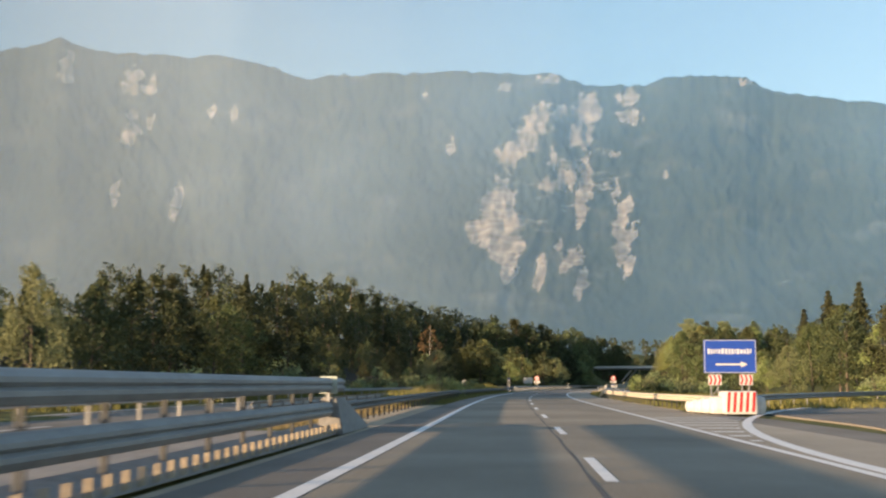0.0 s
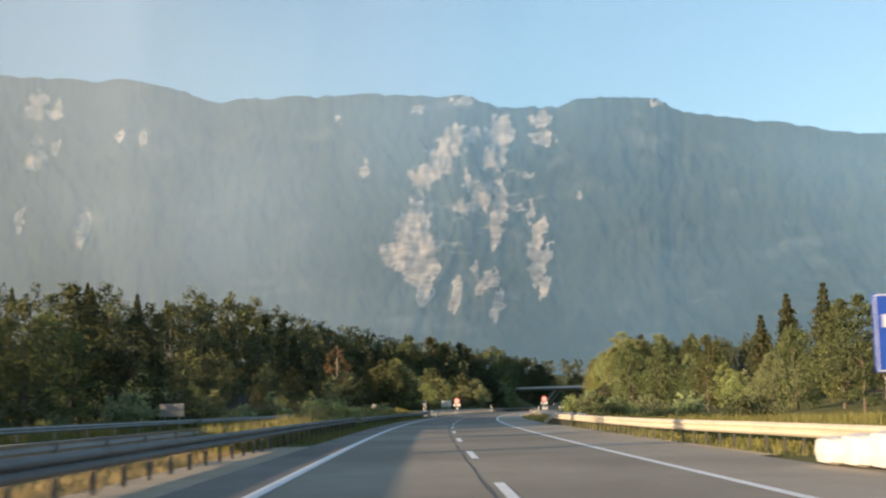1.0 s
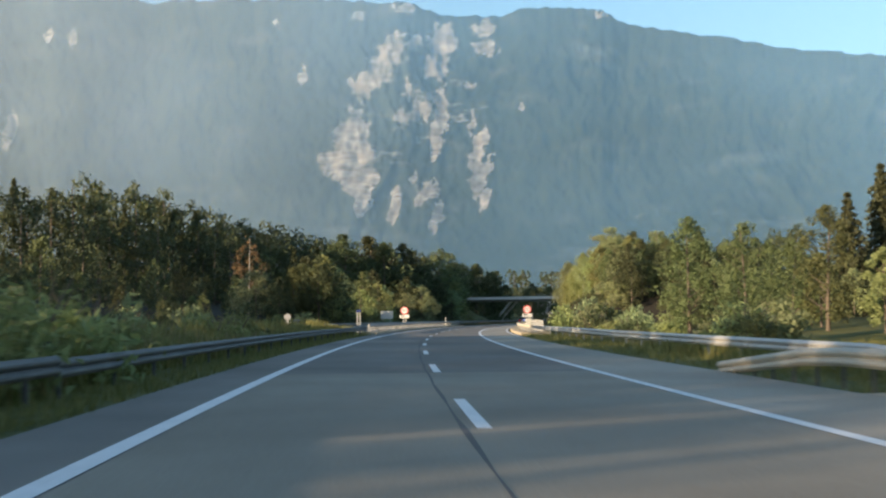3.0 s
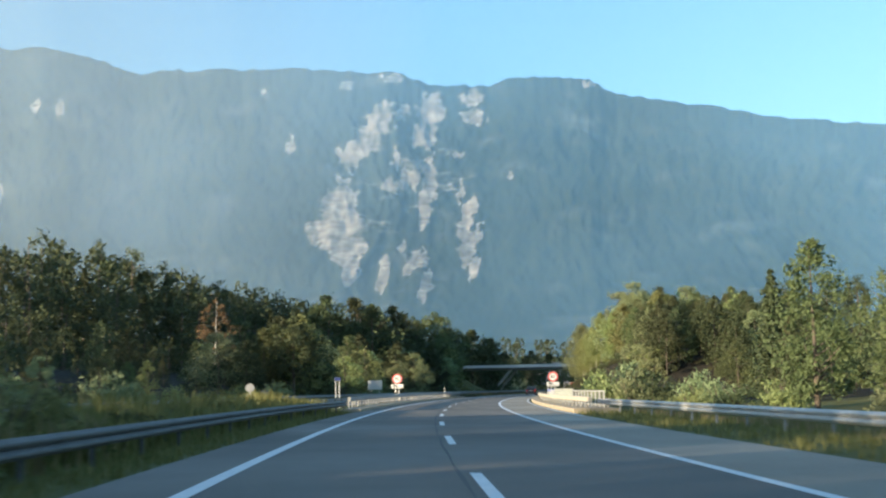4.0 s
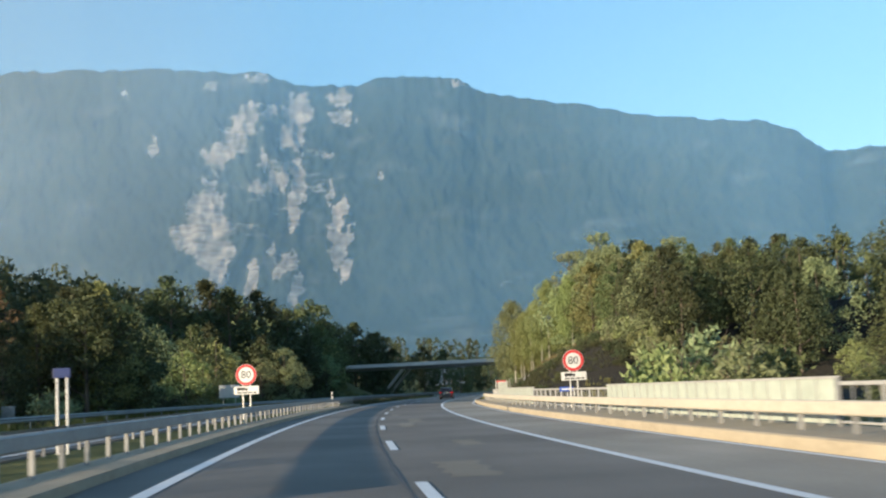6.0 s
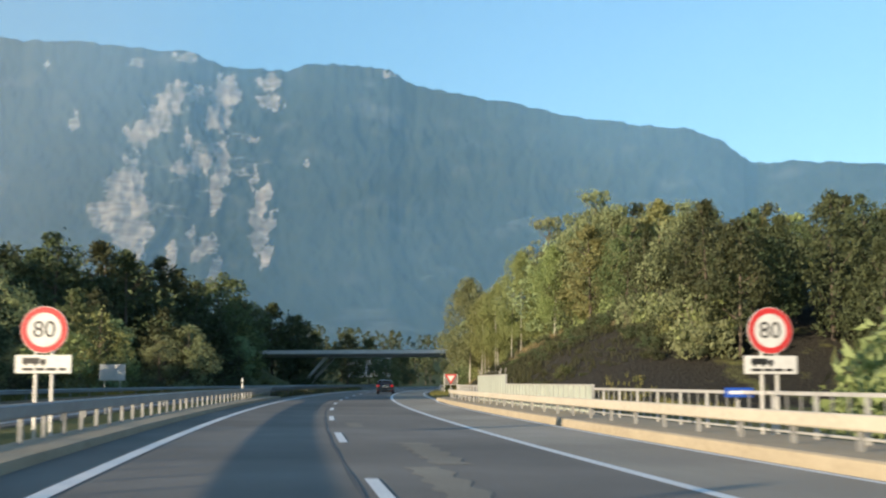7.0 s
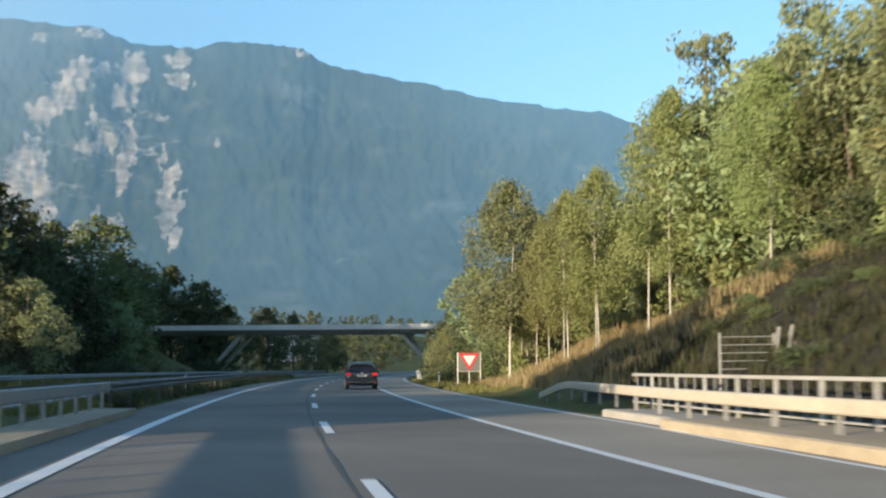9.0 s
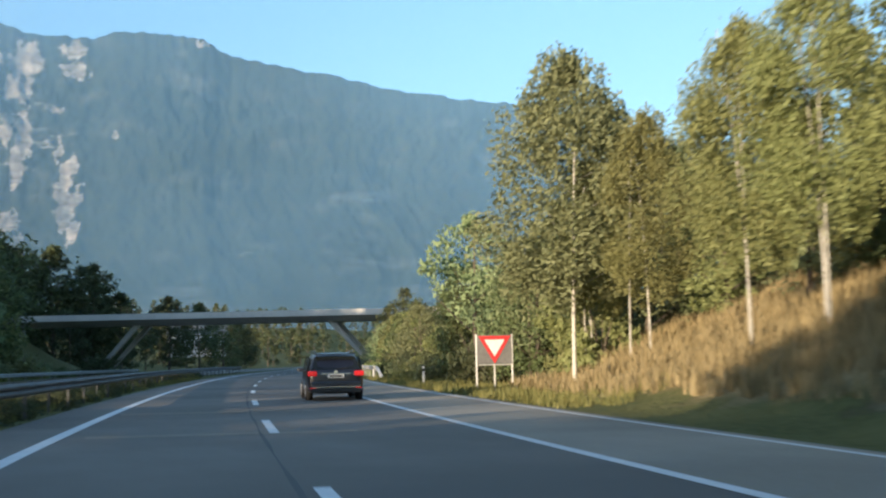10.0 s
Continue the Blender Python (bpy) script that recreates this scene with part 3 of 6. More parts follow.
def haze_material():
    """Haze put into colour: a see-through bluish sheet that thins out upwards and fades at its sides."""
    m, nt, b = material("haze")
    nt.nodes.remove(b)
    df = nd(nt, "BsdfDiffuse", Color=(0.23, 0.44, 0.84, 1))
    tp = nd(nt, "BsdfTransparent")
    mx = nt.nodes.new("ShaderNodeMixShader")
    g = nt.nodes.new("ShaderNodeNewGeometry")
    sep = nt.nodes.new("ShaderNodeSeparateXYZ")
    nt.links.new(g.outputs["Position"], sep.inputs[0])
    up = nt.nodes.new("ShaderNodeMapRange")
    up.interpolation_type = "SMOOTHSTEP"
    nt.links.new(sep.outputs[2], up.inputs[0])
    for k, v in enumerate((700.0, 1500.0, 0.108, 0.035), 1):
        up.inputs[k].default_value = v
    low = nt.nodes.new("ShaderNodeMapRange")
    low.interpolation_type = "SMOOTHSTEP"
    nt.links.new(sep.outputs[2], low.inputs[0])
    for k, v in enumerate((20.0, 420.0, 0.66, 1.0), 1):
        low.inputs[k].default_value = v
    # denser on the left, to brighten that side like sunlit air
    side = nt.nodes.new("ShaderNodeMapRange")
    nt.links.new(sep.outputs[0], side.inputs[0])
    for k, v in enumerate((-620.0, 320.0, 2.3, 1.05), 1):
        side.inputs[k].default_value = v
    # sheet colour turns paler on the left for scattered sunlight
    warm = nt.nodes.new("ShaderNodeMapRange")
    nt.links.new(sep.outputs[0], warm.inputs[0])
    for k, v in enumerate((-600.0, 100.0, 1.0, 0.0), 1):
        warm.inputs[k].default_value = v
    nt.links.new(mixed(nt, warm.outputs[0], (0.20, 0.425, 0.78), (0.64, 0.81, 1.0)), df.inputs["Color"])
    drift = nt.nodes.new("ShaderNodeMapRange")
    nt.links.new(world_noise(nt, 0.0026, 4.0, 0.5, (1.0, 1.0, 1.5)), drift.inputs[0])
    for k, v in enumerate((0.3, 0.7, 0.62, 1.42), 1):
        drift.inputs[k].default_value = v
    k1 = nt.nodes.new("ShaderNodeMath")
    k1.operation = "MULTIPLY"
    k0 = nt.nodes.new("ShaderNodeMath")
    k0.operation = "MULTIPLY"
    nt.links.new(up.outputs[0], k0.inputs[0])
    nt.links.new(low.outputs[0], k0.inputs[1])
    nt.links.new(k0.outputs[0], k1.inputs[0])
    nt.links.new(side.outputs[0], k1.inputs[1])
    k2 = nt.nodes.new("ShaderNodeMath")
    k2.operation = "MULTIPLY"
    nt.links.new(k1.outputs[0], k2.inputs[0])
    nt.links.new(drift.outputs[0], k2.inputs[1])
    # fades at the sides so the sheets throw no edged shade on the mountain
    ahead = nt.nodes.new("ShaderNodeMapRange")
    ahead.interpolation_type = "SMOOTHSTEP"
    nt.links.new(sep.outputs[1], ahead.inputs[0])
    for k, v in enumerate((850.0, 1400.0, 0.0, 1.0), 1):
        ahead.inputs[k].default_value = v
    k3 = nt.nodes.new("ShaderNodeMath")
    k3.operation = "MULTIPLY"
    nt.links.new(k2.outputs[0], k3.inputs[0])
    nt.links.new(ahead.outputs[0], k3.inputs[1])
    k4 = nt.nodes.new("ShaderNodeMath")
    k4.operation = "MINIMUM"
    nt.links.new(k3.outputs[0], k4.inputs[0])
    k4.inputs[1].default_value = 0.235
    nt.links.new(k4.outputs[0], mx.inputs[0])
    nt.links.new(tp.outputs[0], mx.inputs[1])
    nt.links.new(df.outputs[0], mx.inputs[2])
    nt.links.new(mx.outputs[0], nt.nodes["Material Output"].inputs["Surface"])
    return m


def haze(radius, mat):
    """One curved sheet standing in for the valley's haze, far in front of the mountain."""
    verts, faces = [], []
    az = np.linspace(-125, 125, 90)
    el = np.linspace(-0.5, 58, 40)
    for a in az:
        for e in el:
            t = radians(a)
            verts.append((HUB.x + radius * math.sin(t), HUB.y + radius * math.cos(t), radius * math.tan(radians(e))))
    n = len(el)
    for i in range(len(az) - 1):
        for j in range(n - 1):
            faces.append((i * n + j, i * n + j + 1, (i + 1) * n + j + 1, (i + 1) * n + j))
    return tagged(new("backdrop_haze", mesh_of("backdrop_haze", verts, faces, (mat,), True)), "thin bluish sheet coloured as evening haze over the valley", "haze", kind="structure")


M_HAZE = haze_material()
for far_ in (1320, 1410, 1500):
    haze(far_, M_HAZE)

# ---- trees and bushes ----
rng = np.random.default_rng(11)


def leaf_mesh(name, centres, size, mat, flat=0.5, aspect=0.62, rnd=None):
    """Many small leaves, one at each centre, turned at random."""
    r = rnd
    n = len(centres)
    nrm = r.normal(size=(n, 3))
    nrm[:, 2] = np.abs(nrm[:, 2]) * (0.6 + flat) + flat * 0.1
    nrm /= np.linalg.norm(nrm, axis=1)[:, None]
    t = np.cross(nrm, r.normal(size=(n, 3)))
    t /= np.linalg.norm(t, axis=1)[:, None]
    b = np.cross(nrm, t)
    sz = size * r.uniform(0.6, 1.25, (n, 1))
    c = np.asarray(centres)
    v = np.stack([c - t * sz, c - b * sz * aspect, c + t * sz + b * sz * aspect * 0.6], 1).reshape(-1, 3)
    me = bpy.data.meshes.new(name)
    me.vertices.add(n * 3)
    me.vertices.foreach_set("co", v.ravel())
    me.loops.add(n * 3)
    me.loops.foreach_set("vertex_index", np.arange(n * 3, dtype=np.int32))
    me.polygons.add(n)
    me.polygons.foreach_set("loop_start", np.arange(0, n * 3, 3, dtype=np.int32))
    me.materials.append(mat)
    me.update()
    me.validate()
    return me


def tube(bm, pts, radii, seg=7):
    rings = []
    for i, (p, r) in enumerate(zip(pts, radii)):
        p = Vector(p)
        d = (Vector(pts[min(i + 1, len(pts) - 1)]) - Vector(pts[max(i - 1, 0)])).normalized()
        u = d.orthogonal().normalized()
        w = d.cross(u)
        rings.append([bm.verts.new(p + (u * math.cos(2 * math.pi * k / seg) + w * math.sin(2 * math.pi * k / seg)) * r) for k in range(seg)])
    for a, b in zip(rings, rings[1:]):
        for k in range(seg):
            bm.faces.new((a[k], a[(k + 1) % seg], b[(k + 1) % seg], b[k]))
    bm.faces.new(rings[-1])


def limbs(r, h, crown_lo, spread, count, bend=0.25, thick=0.017, limb=0.45):
    """Trunk and limbs as lists of points with radii."""
    out = []
    lean = r.normal(size=2) * 0.03 * h
    trunk = [(lean[0] * k * k, lean[1] * k * k, h * 0.93 * k) for k in np.linspace(0, 1, 7)]
    rad = h * thick
    out.append((trunk, [max(0.02, rad * (1.25 - k)) for k in np.linspace(0, 1.12, 7)]))
    for i in range(count):
        k = r.uniform(crown_lo, 0.85)
        p = np.array([lean[0] * k * k, lean[1] * k * k, h * 0.93 * k])
        a = r.uniform(0, 2 * math.pi)
        ln = spread * r.uniform(0.55, 0.95) * (1.1 - 0.6 * k)
        d = np.array([math.cos(a), math.sin(a), 0])
        pts = [p, p + d * ln * 0.4 + (0, 0, ln * bend), p + d * ln * 0.75 + (0, 0, ln * bend * 2.1), p + d * ln + (0, 0, ln * bend * 3.0)]
        out.append((pts, [rad * limb * (1.2 - k), rad * 0.7 * limb * (1.2 - k), rad * 0.45 * limb * (1.2 - k), 0.008]))
    return out


def tree(label, category, h, w, leaf_mat, bark, seed, leaves=1800, leaf=0.33, crown_lo=0.28, clumps=38, top=0.5, droop=0.0, gap=0.0, stems=1, thick=0.014, limb=0.45):
    """A broad-leaved tree: tapered trunk with limbs and a crown of many leaf clumps with gaps between them."""
    r = np.random.default_rng(seed)
    ob = thing("tree", label, category)
    bm = bmesh.new()
    tips = []
    for st in range(stems):
        shift = np.array([0.0, 0.0, 0.0]) if st == 0 else np.array([*r.normal(size=2) * w * 0.16, 0.0])
        hh = h * (1 - 0.12 * st)
        for pts, rad in limbs(r, hh, crown_lo, w * 0.5, 9 if stems == 1 else 5, 0.25, thick, limb):
            pts = [np.array(p) + shift for p in pts]
            tube(bm, pts, rad, 7)
            tips += pts[2:]
    part("trunk", bm, bark, ob, smooth=True)
    centres = []
    lobes = r.uniform(0.72, 1.12, 9)
    for _ in range(clumps):
        k = r.uniform(crown_lo, 1.0)
        q = (k - crown_lo) / (1 - crown_lo)
        prof = math.sin(math.pi * min(1.0, 0.16 + 0.84 * q) ** (0.55 + top)) ** 0.75
        a = r.uniform(0, 2 * math.pi)
        rr = w * 0.5 * prof * math.sqrt(r.uniform(0.25, 1.0)) * lobes[int(a / (2 * math.pi) * 9) % 9]
        centres.append((math.cos(a) * rr, math.sin(a) * rr, h * (k - 0.05 * q) * r.uniform(0.95, 1.02), w * r.uniform(0.08, 0.17) * (0.65 + 0.5 * prof)))
    pts = []
    per = leaves // clumps
    for x, y, z, rad in centres:
        d = r.normal(size=(per, 3))
        d /= np.linalg.norm(d, axis=1)[:, None]
        d *= (rad * r.uniform(0.35, 1.0, (per, 1)) ** 0.6)
        d[:, 2] *= 0.75 + droop
        d[:, 2] -= droop * rad * 0.5
        pts.append(d + (x, y, z))
    pts = np.concatenate(pts)
    extra = []
    for p in tips:
        extra.append(r.normal(size=(6, 3)) * w * 0.04 + np.array(p))
    pts = np.concatenate([pts] + extra)
    cr = new("crown", leaf_mesh("crown", pts, leaf, leaf_mat, 0.35, 0.6, r))
    cr.parent = ob
    return ob


def spruce(label, h, w, mat, seed, whorls=26, per=11, sprigs=9):
    """A spruce: straight trunk and whorls of drooping boughs set with sprigs."""
    r = np.random.default_rng(seed)
    ob = thing("spruce", label, "tree")
    bm = bmesh.new()
    tube(bm, [(0, 0, 0), (0, 0, h * 0.4), (0, 0, h * 0.8), (0, 0, h)], [h * 0.014, h * 0.011, h * 0.005, 0.01], 7)
    pts = []
    for i in range(whorls):
        k = 0.06 + 0.93 * (i / (whorls - 1)) ** 0.95
        ln = w * 0.5 * (1 - k) ** 0.8 * r.uniform(0.72, 1.2) + 0.15
        for j in range(per):
            a = 2 * math.pi * (j + r.uniform(0, 0.8)) / per
            l2 = ln * r.uniform(0.55, 1.1)
            d = np.array([math.cos(a), math.sin(a), 0.0])
            if j % 3 == 0 and k < 0.9:
                tube(bm, [(0, 0, h * k), tuple(d * l2 * 0.5 + (0, 0, h * k - l2 * 0.08)), tuple(d * l2 * 0.95 + (0, 0, h * k - l2 * 0.3))], [0.03, 0.02, 0.008], 4)
            for q in np.linspace(0.18, 1.0, sprigs):
                pts.append(d * l2 * q + (0, 0, h * k - l2 * 0.40 * q * q) + r.normal(size=3) * (0.05 + 0.055 * l2))
    part("trunk", bm, M_BARK, ob, smooth=True)
    cr = new("crown", leaf_mesh("crown", np.array(pts), 0.028 * w + 0.10, mat, 0.15, 0.6, r))
    cr.parent = ob
    return ob


def bush(label, h, w, mat, seed, leaves=1250, leaf=0.165):
    r = np.random.default_rng(seed)
    ob = thing("bush", label, "bush")
    bm = bmesh.new()
    tips = []
    for i in range(9):
        a, q = r.uniform(0, 2 * math.pi), r.uniform(0.2, 0.9)
        e = np.array([math.cos(a) * w * 0.42 * q, math.sin(a) * w * 0.42 * q, h * r.uniform(0.6, 0.95)])
        tube(bm, [(0.1 * math.cos(a), 0.1 * math.sin(a), 0), tuple(e * (0.5, 0.5, 0.6)), tuple(e)], [0.035, 0.022, 0.008], 5)
        tips.append(e)
    part("stem", bm, M_BARK, ob, smooth=True)
    pts = []
    for i in range(26):
        a = r.uniform(0, 2 * math.pi)
        q = math.sqrt(r.uniform(0, 1))
        c = np.array([math.cos(a) * w * 0.45 * q, math.sin(a) * w * 0.45 * q, h * r.uniform(0.15, 0.9) * (1 - 0.45 * q * q)])
        d = r.normal(size=(leaves // 26, 3))
        pts.append(c + d * (w * 0.075, w * 0.075, h * 0.085))
    pts = np.concatenate(pts)
    pts[:, 2] = np.maximum(pts[:, 2], 0.05)
    cr = new("foliage", leaf_mesh("foliage", pts, leaf, mat, 0.3, 0.55, r))
    cr.parent = ob
    return ob


KINDS = {
    "broad": [tree("tall broad-leaved tree with dense green crown", "tree", 15, 9.5, M_LEAF, M_BARK, 101, 4800, 0.255, 0.08, 92),
              tree("rounded broad-leaved tree in olive green", "tree", 14, 10.5, M_LEAF, M_BARK, 102, 4800, 0.255, 0.06, 92, 0.35),
              tree("slender broad-leaved tree with uneven crown", "tree", 16, 8, M_LEAF, M_BARK, 103, 4600, 0.25, 0.1, 90, 0.6)],
    "dark": [tree("dark green tree at the edge of the woods", "tree", 17, 10, M_LEAF_DARK, M_BARK, 111, 4200, 0.315, 0.1, 84, 0.45),
             tree("dark green tree with a domed crown", "tree", 15, 11, M_LEAF_DARK, M_BARK, 112, 4200, 0.315, 0.08, 84, 0.3)],
    "gold": [tree("yellow-green tree tinted as if in low sun", "tree", 11, 7, M_LEAF_GOLD, M_BARK, 121, 3610, 0.224, 0.15, 40, 0.5),
             tree("yellow-green young tree with loose crown", "tree", 9, 6.5, M_LEAF_GOLD, M_BARK, 122, 2850, 0.215, 0.12, 34, 0.4)],
    "pale": [tree("pale green willow-like tree with fine leaves", "tree", 11, 9, M_LEAF_PALE, M_BARK, 131, 4560, 0.198, 0.08, 48, 0.3),
             tree("pale grey-green poplar with flickering leaves", "tree", 13, 8, M_LEAF_PALE, M_BARK, 132, 4560, 0.198, 0.14, 46, 0.5)],
    "birch": [tree("birch with white trunk and airy drooping crown", "birch", 12, 5.0, M_LEAF_PALE, M_BIRCH, 141, 21000, 0.105, 0.3, 120, 0.42, 0.7, thick=0.0042, limb=0.24),
              tree("slim birch with two white stems", "birch", 12.5, 5.2, M_LEAF_GOLD, M_BIRCH, 142, 21000, 0.105, 0.3, 120, 0.45, 0.7, 0.0, 2, 0.0036, 0.26)],
    "brown": [tree("half-bare browning birch with pale trunk", "tree", 17, 7, M_LEAF_BROWN, M_BIRCH, 151, 1710, 0.206, 0.3, 30, 0.5, thick=0.007, limb=0.3)],
    "pine": [tree("light green pine with layered crown", "tree", 13, 9.5, M_LEAF_PALE, M_BARK, 161, 3610, 0.258, 0.15, 30, 0.7)],
    "spruce": [spruce("tall dark spruce with drooping boughs", 17, 9.6, M_NEEDLE, 171, 21, 13, 18), spruce("dark spruce with pointed tip", 15, 8.8, M_NEEDLE, 172, 19, 12, 18)],
    "bush": [bush("low green bush beside the road", 2.0, 3.4, M_LEAF, 181), bush("low yellow-green bush beside the road", 2.2, 3.6, M_LEAF_GOLD, 182),
             bush("dark green bush of the undergrowth", 2.6, 4.2, M_LEAF_DARK, 183), bush("pale silvery shrub with fine leaves", 2.4, 3.6, M_LEAF_PALE, 184)],
}
USED = set()
FULL = {"broad": (15, 14, 16), "dark": (17, 15), "gold": (11, 9), "pale": (11, 13), "birch": (12, 12.5), "brown": (17,), "pine": (13,), "spruce": (17, 15), "bush": (2, 2.2, 2.6, 2.4)}


def sun_path(s, lat):
    """Where the low sunbeam that grazes a tree beside the road meets the driven track, and how far off that is."""
    p, far = at(s, lat), abs(lat) / 0.75
    for _ in range(3):
        over, rest = road_place(p.x - math.sin(a_) * far, p.y - math.cos(a_) * far)
        far -= rest / 0.75
    return over, far


def headroom(s, lat):
    """How high the woods on the left may stand over the road; cut low so the sun reaches the bridge road, the bank and
    the front trees.
    """
    if lat > -18:
        return 99.0
    over, far = sun_path(s, lat)
    if 181 < over < 304:
        return max(1.5, far * math.tan(e_) - 0.55)
    if 321 < over < 350:
        return far * math.tan(e_) + 1.6
    if 350 <= over < 425 and lat < -30:
        return (far - 36) * math.tan(e_) + 3.5
    return 99.0


def kept_low(kind, i, s, lat, scale, tall):
    most = headroom(s, lat) - ground_height(s, lat)
    return min(scale, most / (FULL[kind][i] * tall))


def plant(kind, s, lat, scale=1.0, which=None, group="", sink=0.15, tall=1.0):
    protos = KINDS[kind]
    i = int(rng.integers(len(protos))) if which is None else which
    p = protos[i]
    if kind not in ("brown", "pine"):
        scale = kept_low(kind, i, s, lat, scale, tall)
    if scale < 0.12:
        return None
    m = Matrix.Translation(at(s, lat, ground_height(s, lat) - sink)) @ Matrix.Rotation(rng.uniform(0, 6.28), 4, "Z")
    grow = Matrix.Diagonal((scale, scale, scale * tall, 1))
    if p.name not in USED:
        USED.add(p.name)
        ob = p
        ob.matrix_world = m @ grow
    else:
        ob = copy_thing(p, m)
        ob.matrix_basis = m @ grow
    if group:
        tagged(ob, group=group)
    return ob



def grown(kind, s, lat, top, which=None, group="", wide=1.0):
    """A tree whose crown reaches the given height over the road."""
    i = int(rng.integers(len(KINDS[kind]))) if which is None else which
    k = (top - ground_height(s, lat)) / FULL[kind][i]
    return plant(kind, s, lat, k * wide, i, group, tall=1.0 / wide)


WOOD = []


def wood(kind, s, lat, scale=1.0, tall=1.0):
    """A tree of the far woods, which are joined into one mass."""
    scale = kept_low(kind, 0, s, lat, scale, tall)
    if scale > 0.15:
        WOOD.append((kind, s, lat, scale, tall))


# right bank: tall mixed trees
for s in np.arange(287, 352, 3.9):
    for lat0 in (20.8, 25.5, 30.5, 36):
        if lat0 < 23 and s < 300:
            continue
        # dark kinds before s 309 put the shade on these trees into leaf colour
        kind = (["dark", "broad", "dark", "broad", "dark", "broad", "pale"] if s < 309 else ["broad", "pale", "broad", "pale", "gold", "broad", "pale"])[int(rng.integers(7))]
        top = float(np.interp(s, (286, 300, 310, 322, 335, 352), (12.2, 14.4, 15.6, 16.9, 16.2, 13.5))) + rng.uniform(-3.0, 0.3)
        grown(kind, s + rng.uniform(-1.6, 1.6), lat0 + rng.uniform(-1.5, 1.5), top - (1.2 if lat0 < 23 else 0), group="trees on the bank", wide=1.0)
    for lat0 in (42, 49):
        wood(["broad", "dark"][int(rng.integers(2))], s + rng.uniform(-2, 2), lat0 + rng.uniform(-2, 2), rng.uniform(0.36, 0.44))
for s, lat, top in ((335, 19.3, 17.8), (326, 20.5, 16.8), (320, 21.5, 18.0), (314, 22, 15.8), (308, 22, 14.0), (331, 20.5, 15.5), (323, 23, 16.8), (317, 20.8, 15.8)):
    grown("pale", s, lat, top, 1, "trees on the bank", wide=0.72)
# birches beside the yield sign
grown("birch", 354, 12.5, 12.9, 0, "birches on the bank", wide=1.3)
for s, lat, k, w_ in ((351, 14.4, 0.72, 1), (340, 13.5, 0.72, 1), (338, 14.6, 0.74, 1), (331, 16.2, 0.86, 1), (334, 18.5, 0.85, 0), (325, 18.5, 0.72, 1), (361, 15.0, 0.72, 0), (357, 14.0, 0.7, 1)):
    plant("birch", s, lat, k, w_, "birches on the bank")
for s in np.arange(363, 462, 5.5):
    for lat0 in (13.5, 18.5):
        plant(["broad", "gold", "broad", "pale"][int(rng.integers(4))], s + rng.uniform(-2, 2), lat0 + rng.uniform(-1, 1.5), rng.uniform(0.36, 0.5) * (0.85 if lat0 < 15 else 1.0), group="trees on the bank")
    for lat0 in (25, 33):
        wood(["broad", "dark"][int(rng.integers(2))], s + rng.uniform(-2, 2), lat0 + rng.uniform(-2, 2), rng.uniform(0.45, 0.6))
plant("pine", 376, 12.6, 0.66, 0, "trees on the bank", tall=1.1)
for s, lat, top, k in ((344, 17.0, 7.6, "pale"), (349, 16.4, 6.4, "gold"), (352, 17.6, 8.0, "broad"), (357, 16.2, 6.6, "pale"), (361, 14.8, 6.0, "gold"), (333, 18.6, 9.5, "pale"), (337, 18.2, 8.6, "gold"), (365, 13.6, 6.6, "pale")):
    grown(k, s, lat, top, group="young trees behind the birches", wide=1.15)
for s in np.arange(382, 452, 5.0):
    plant(["broad", "gold", "pale"][int(rng.integers(3))], s + rng.uniform(-1, 1), 11.8 + rng.uniform(-0.4, 0.8), rng.uniform(0.40, 0.52), group="trees on the bank")
    plant("bush", s + 2, 10.8 + rng.uniform(-0.3, 0.5), rng.uniform(0.6, 1.0), int(rng.integers(4)), "bushes on the bank")
# right woods before the bank
for s in np.arange(200, 286, 7.0):
    for lat0 in (33, 42, 54):
        kind = ["broad", "dark", "gold", "broad", "pale"][int(rng.integers(5))]
        k = rng.uniform(0.36, 0.48)
        (plant if lat0 < 40 else wood)(kind, s + rng.uniform(-2.5, 2.5), lat0 + rng.uniform(-2, 2), k)
plant("spruce", 236, 28.4, 0.66, 0, "right woods")
plant("spruce", 229, 46.5, 0.92, 0, "right woods")
plant("spruce", 221, 50.5, 1.08, 1, "right woods")
plant("spruce", 225, 42, 0.85, 1, "right woods")
plant("spruce", 224, 27.5, 0.52, 1, "right woods")
plant("spruce", 214, 25.5, 0.36, 0, "right woods")
plant("broad", 246, 27, 0.42, 1, "right woods")
for s in np.arange(64, 200, 9.0):
    for lat0 in (31, 41, 54):
        kind = ["broad", "gold", "pale", "broad", "dark"][int(rng.integers(5))]
        (plant if lat0 < 38 else wood)(kind, s + rng.uniform(-3, 3), lat0 + rng.uniform(-3, 3) + (6 if s < 100 else 0), rng.uniform(0.46, 0.66))
plant("broad", 190, 20.5, 0.58, 2, "right woods")
plant("broad", 184, 23.5, 0.55, 0, "right woods")
# far woods ahead
for s in np.arange(486, 700, 13.0):
    for lat0 in (15, 26, 38, 52, -30, -42, -56, -72):
        wood("dark", s + rng.uniform(-4, 4), lat0 + rng.uniform(-3, 3), rng.uniform(0.42, 0.55))
for s in np.arange(705, 1300, 24.0):
    for lat0 in np.arange(-190, 150, 17.0):
        if abs(lat0) > 24:
            wood("dark", s + rng.uniform(-8, 8), lat0 + rng.uniform(-7, 7), rng.uniform(0.5, 0.68))
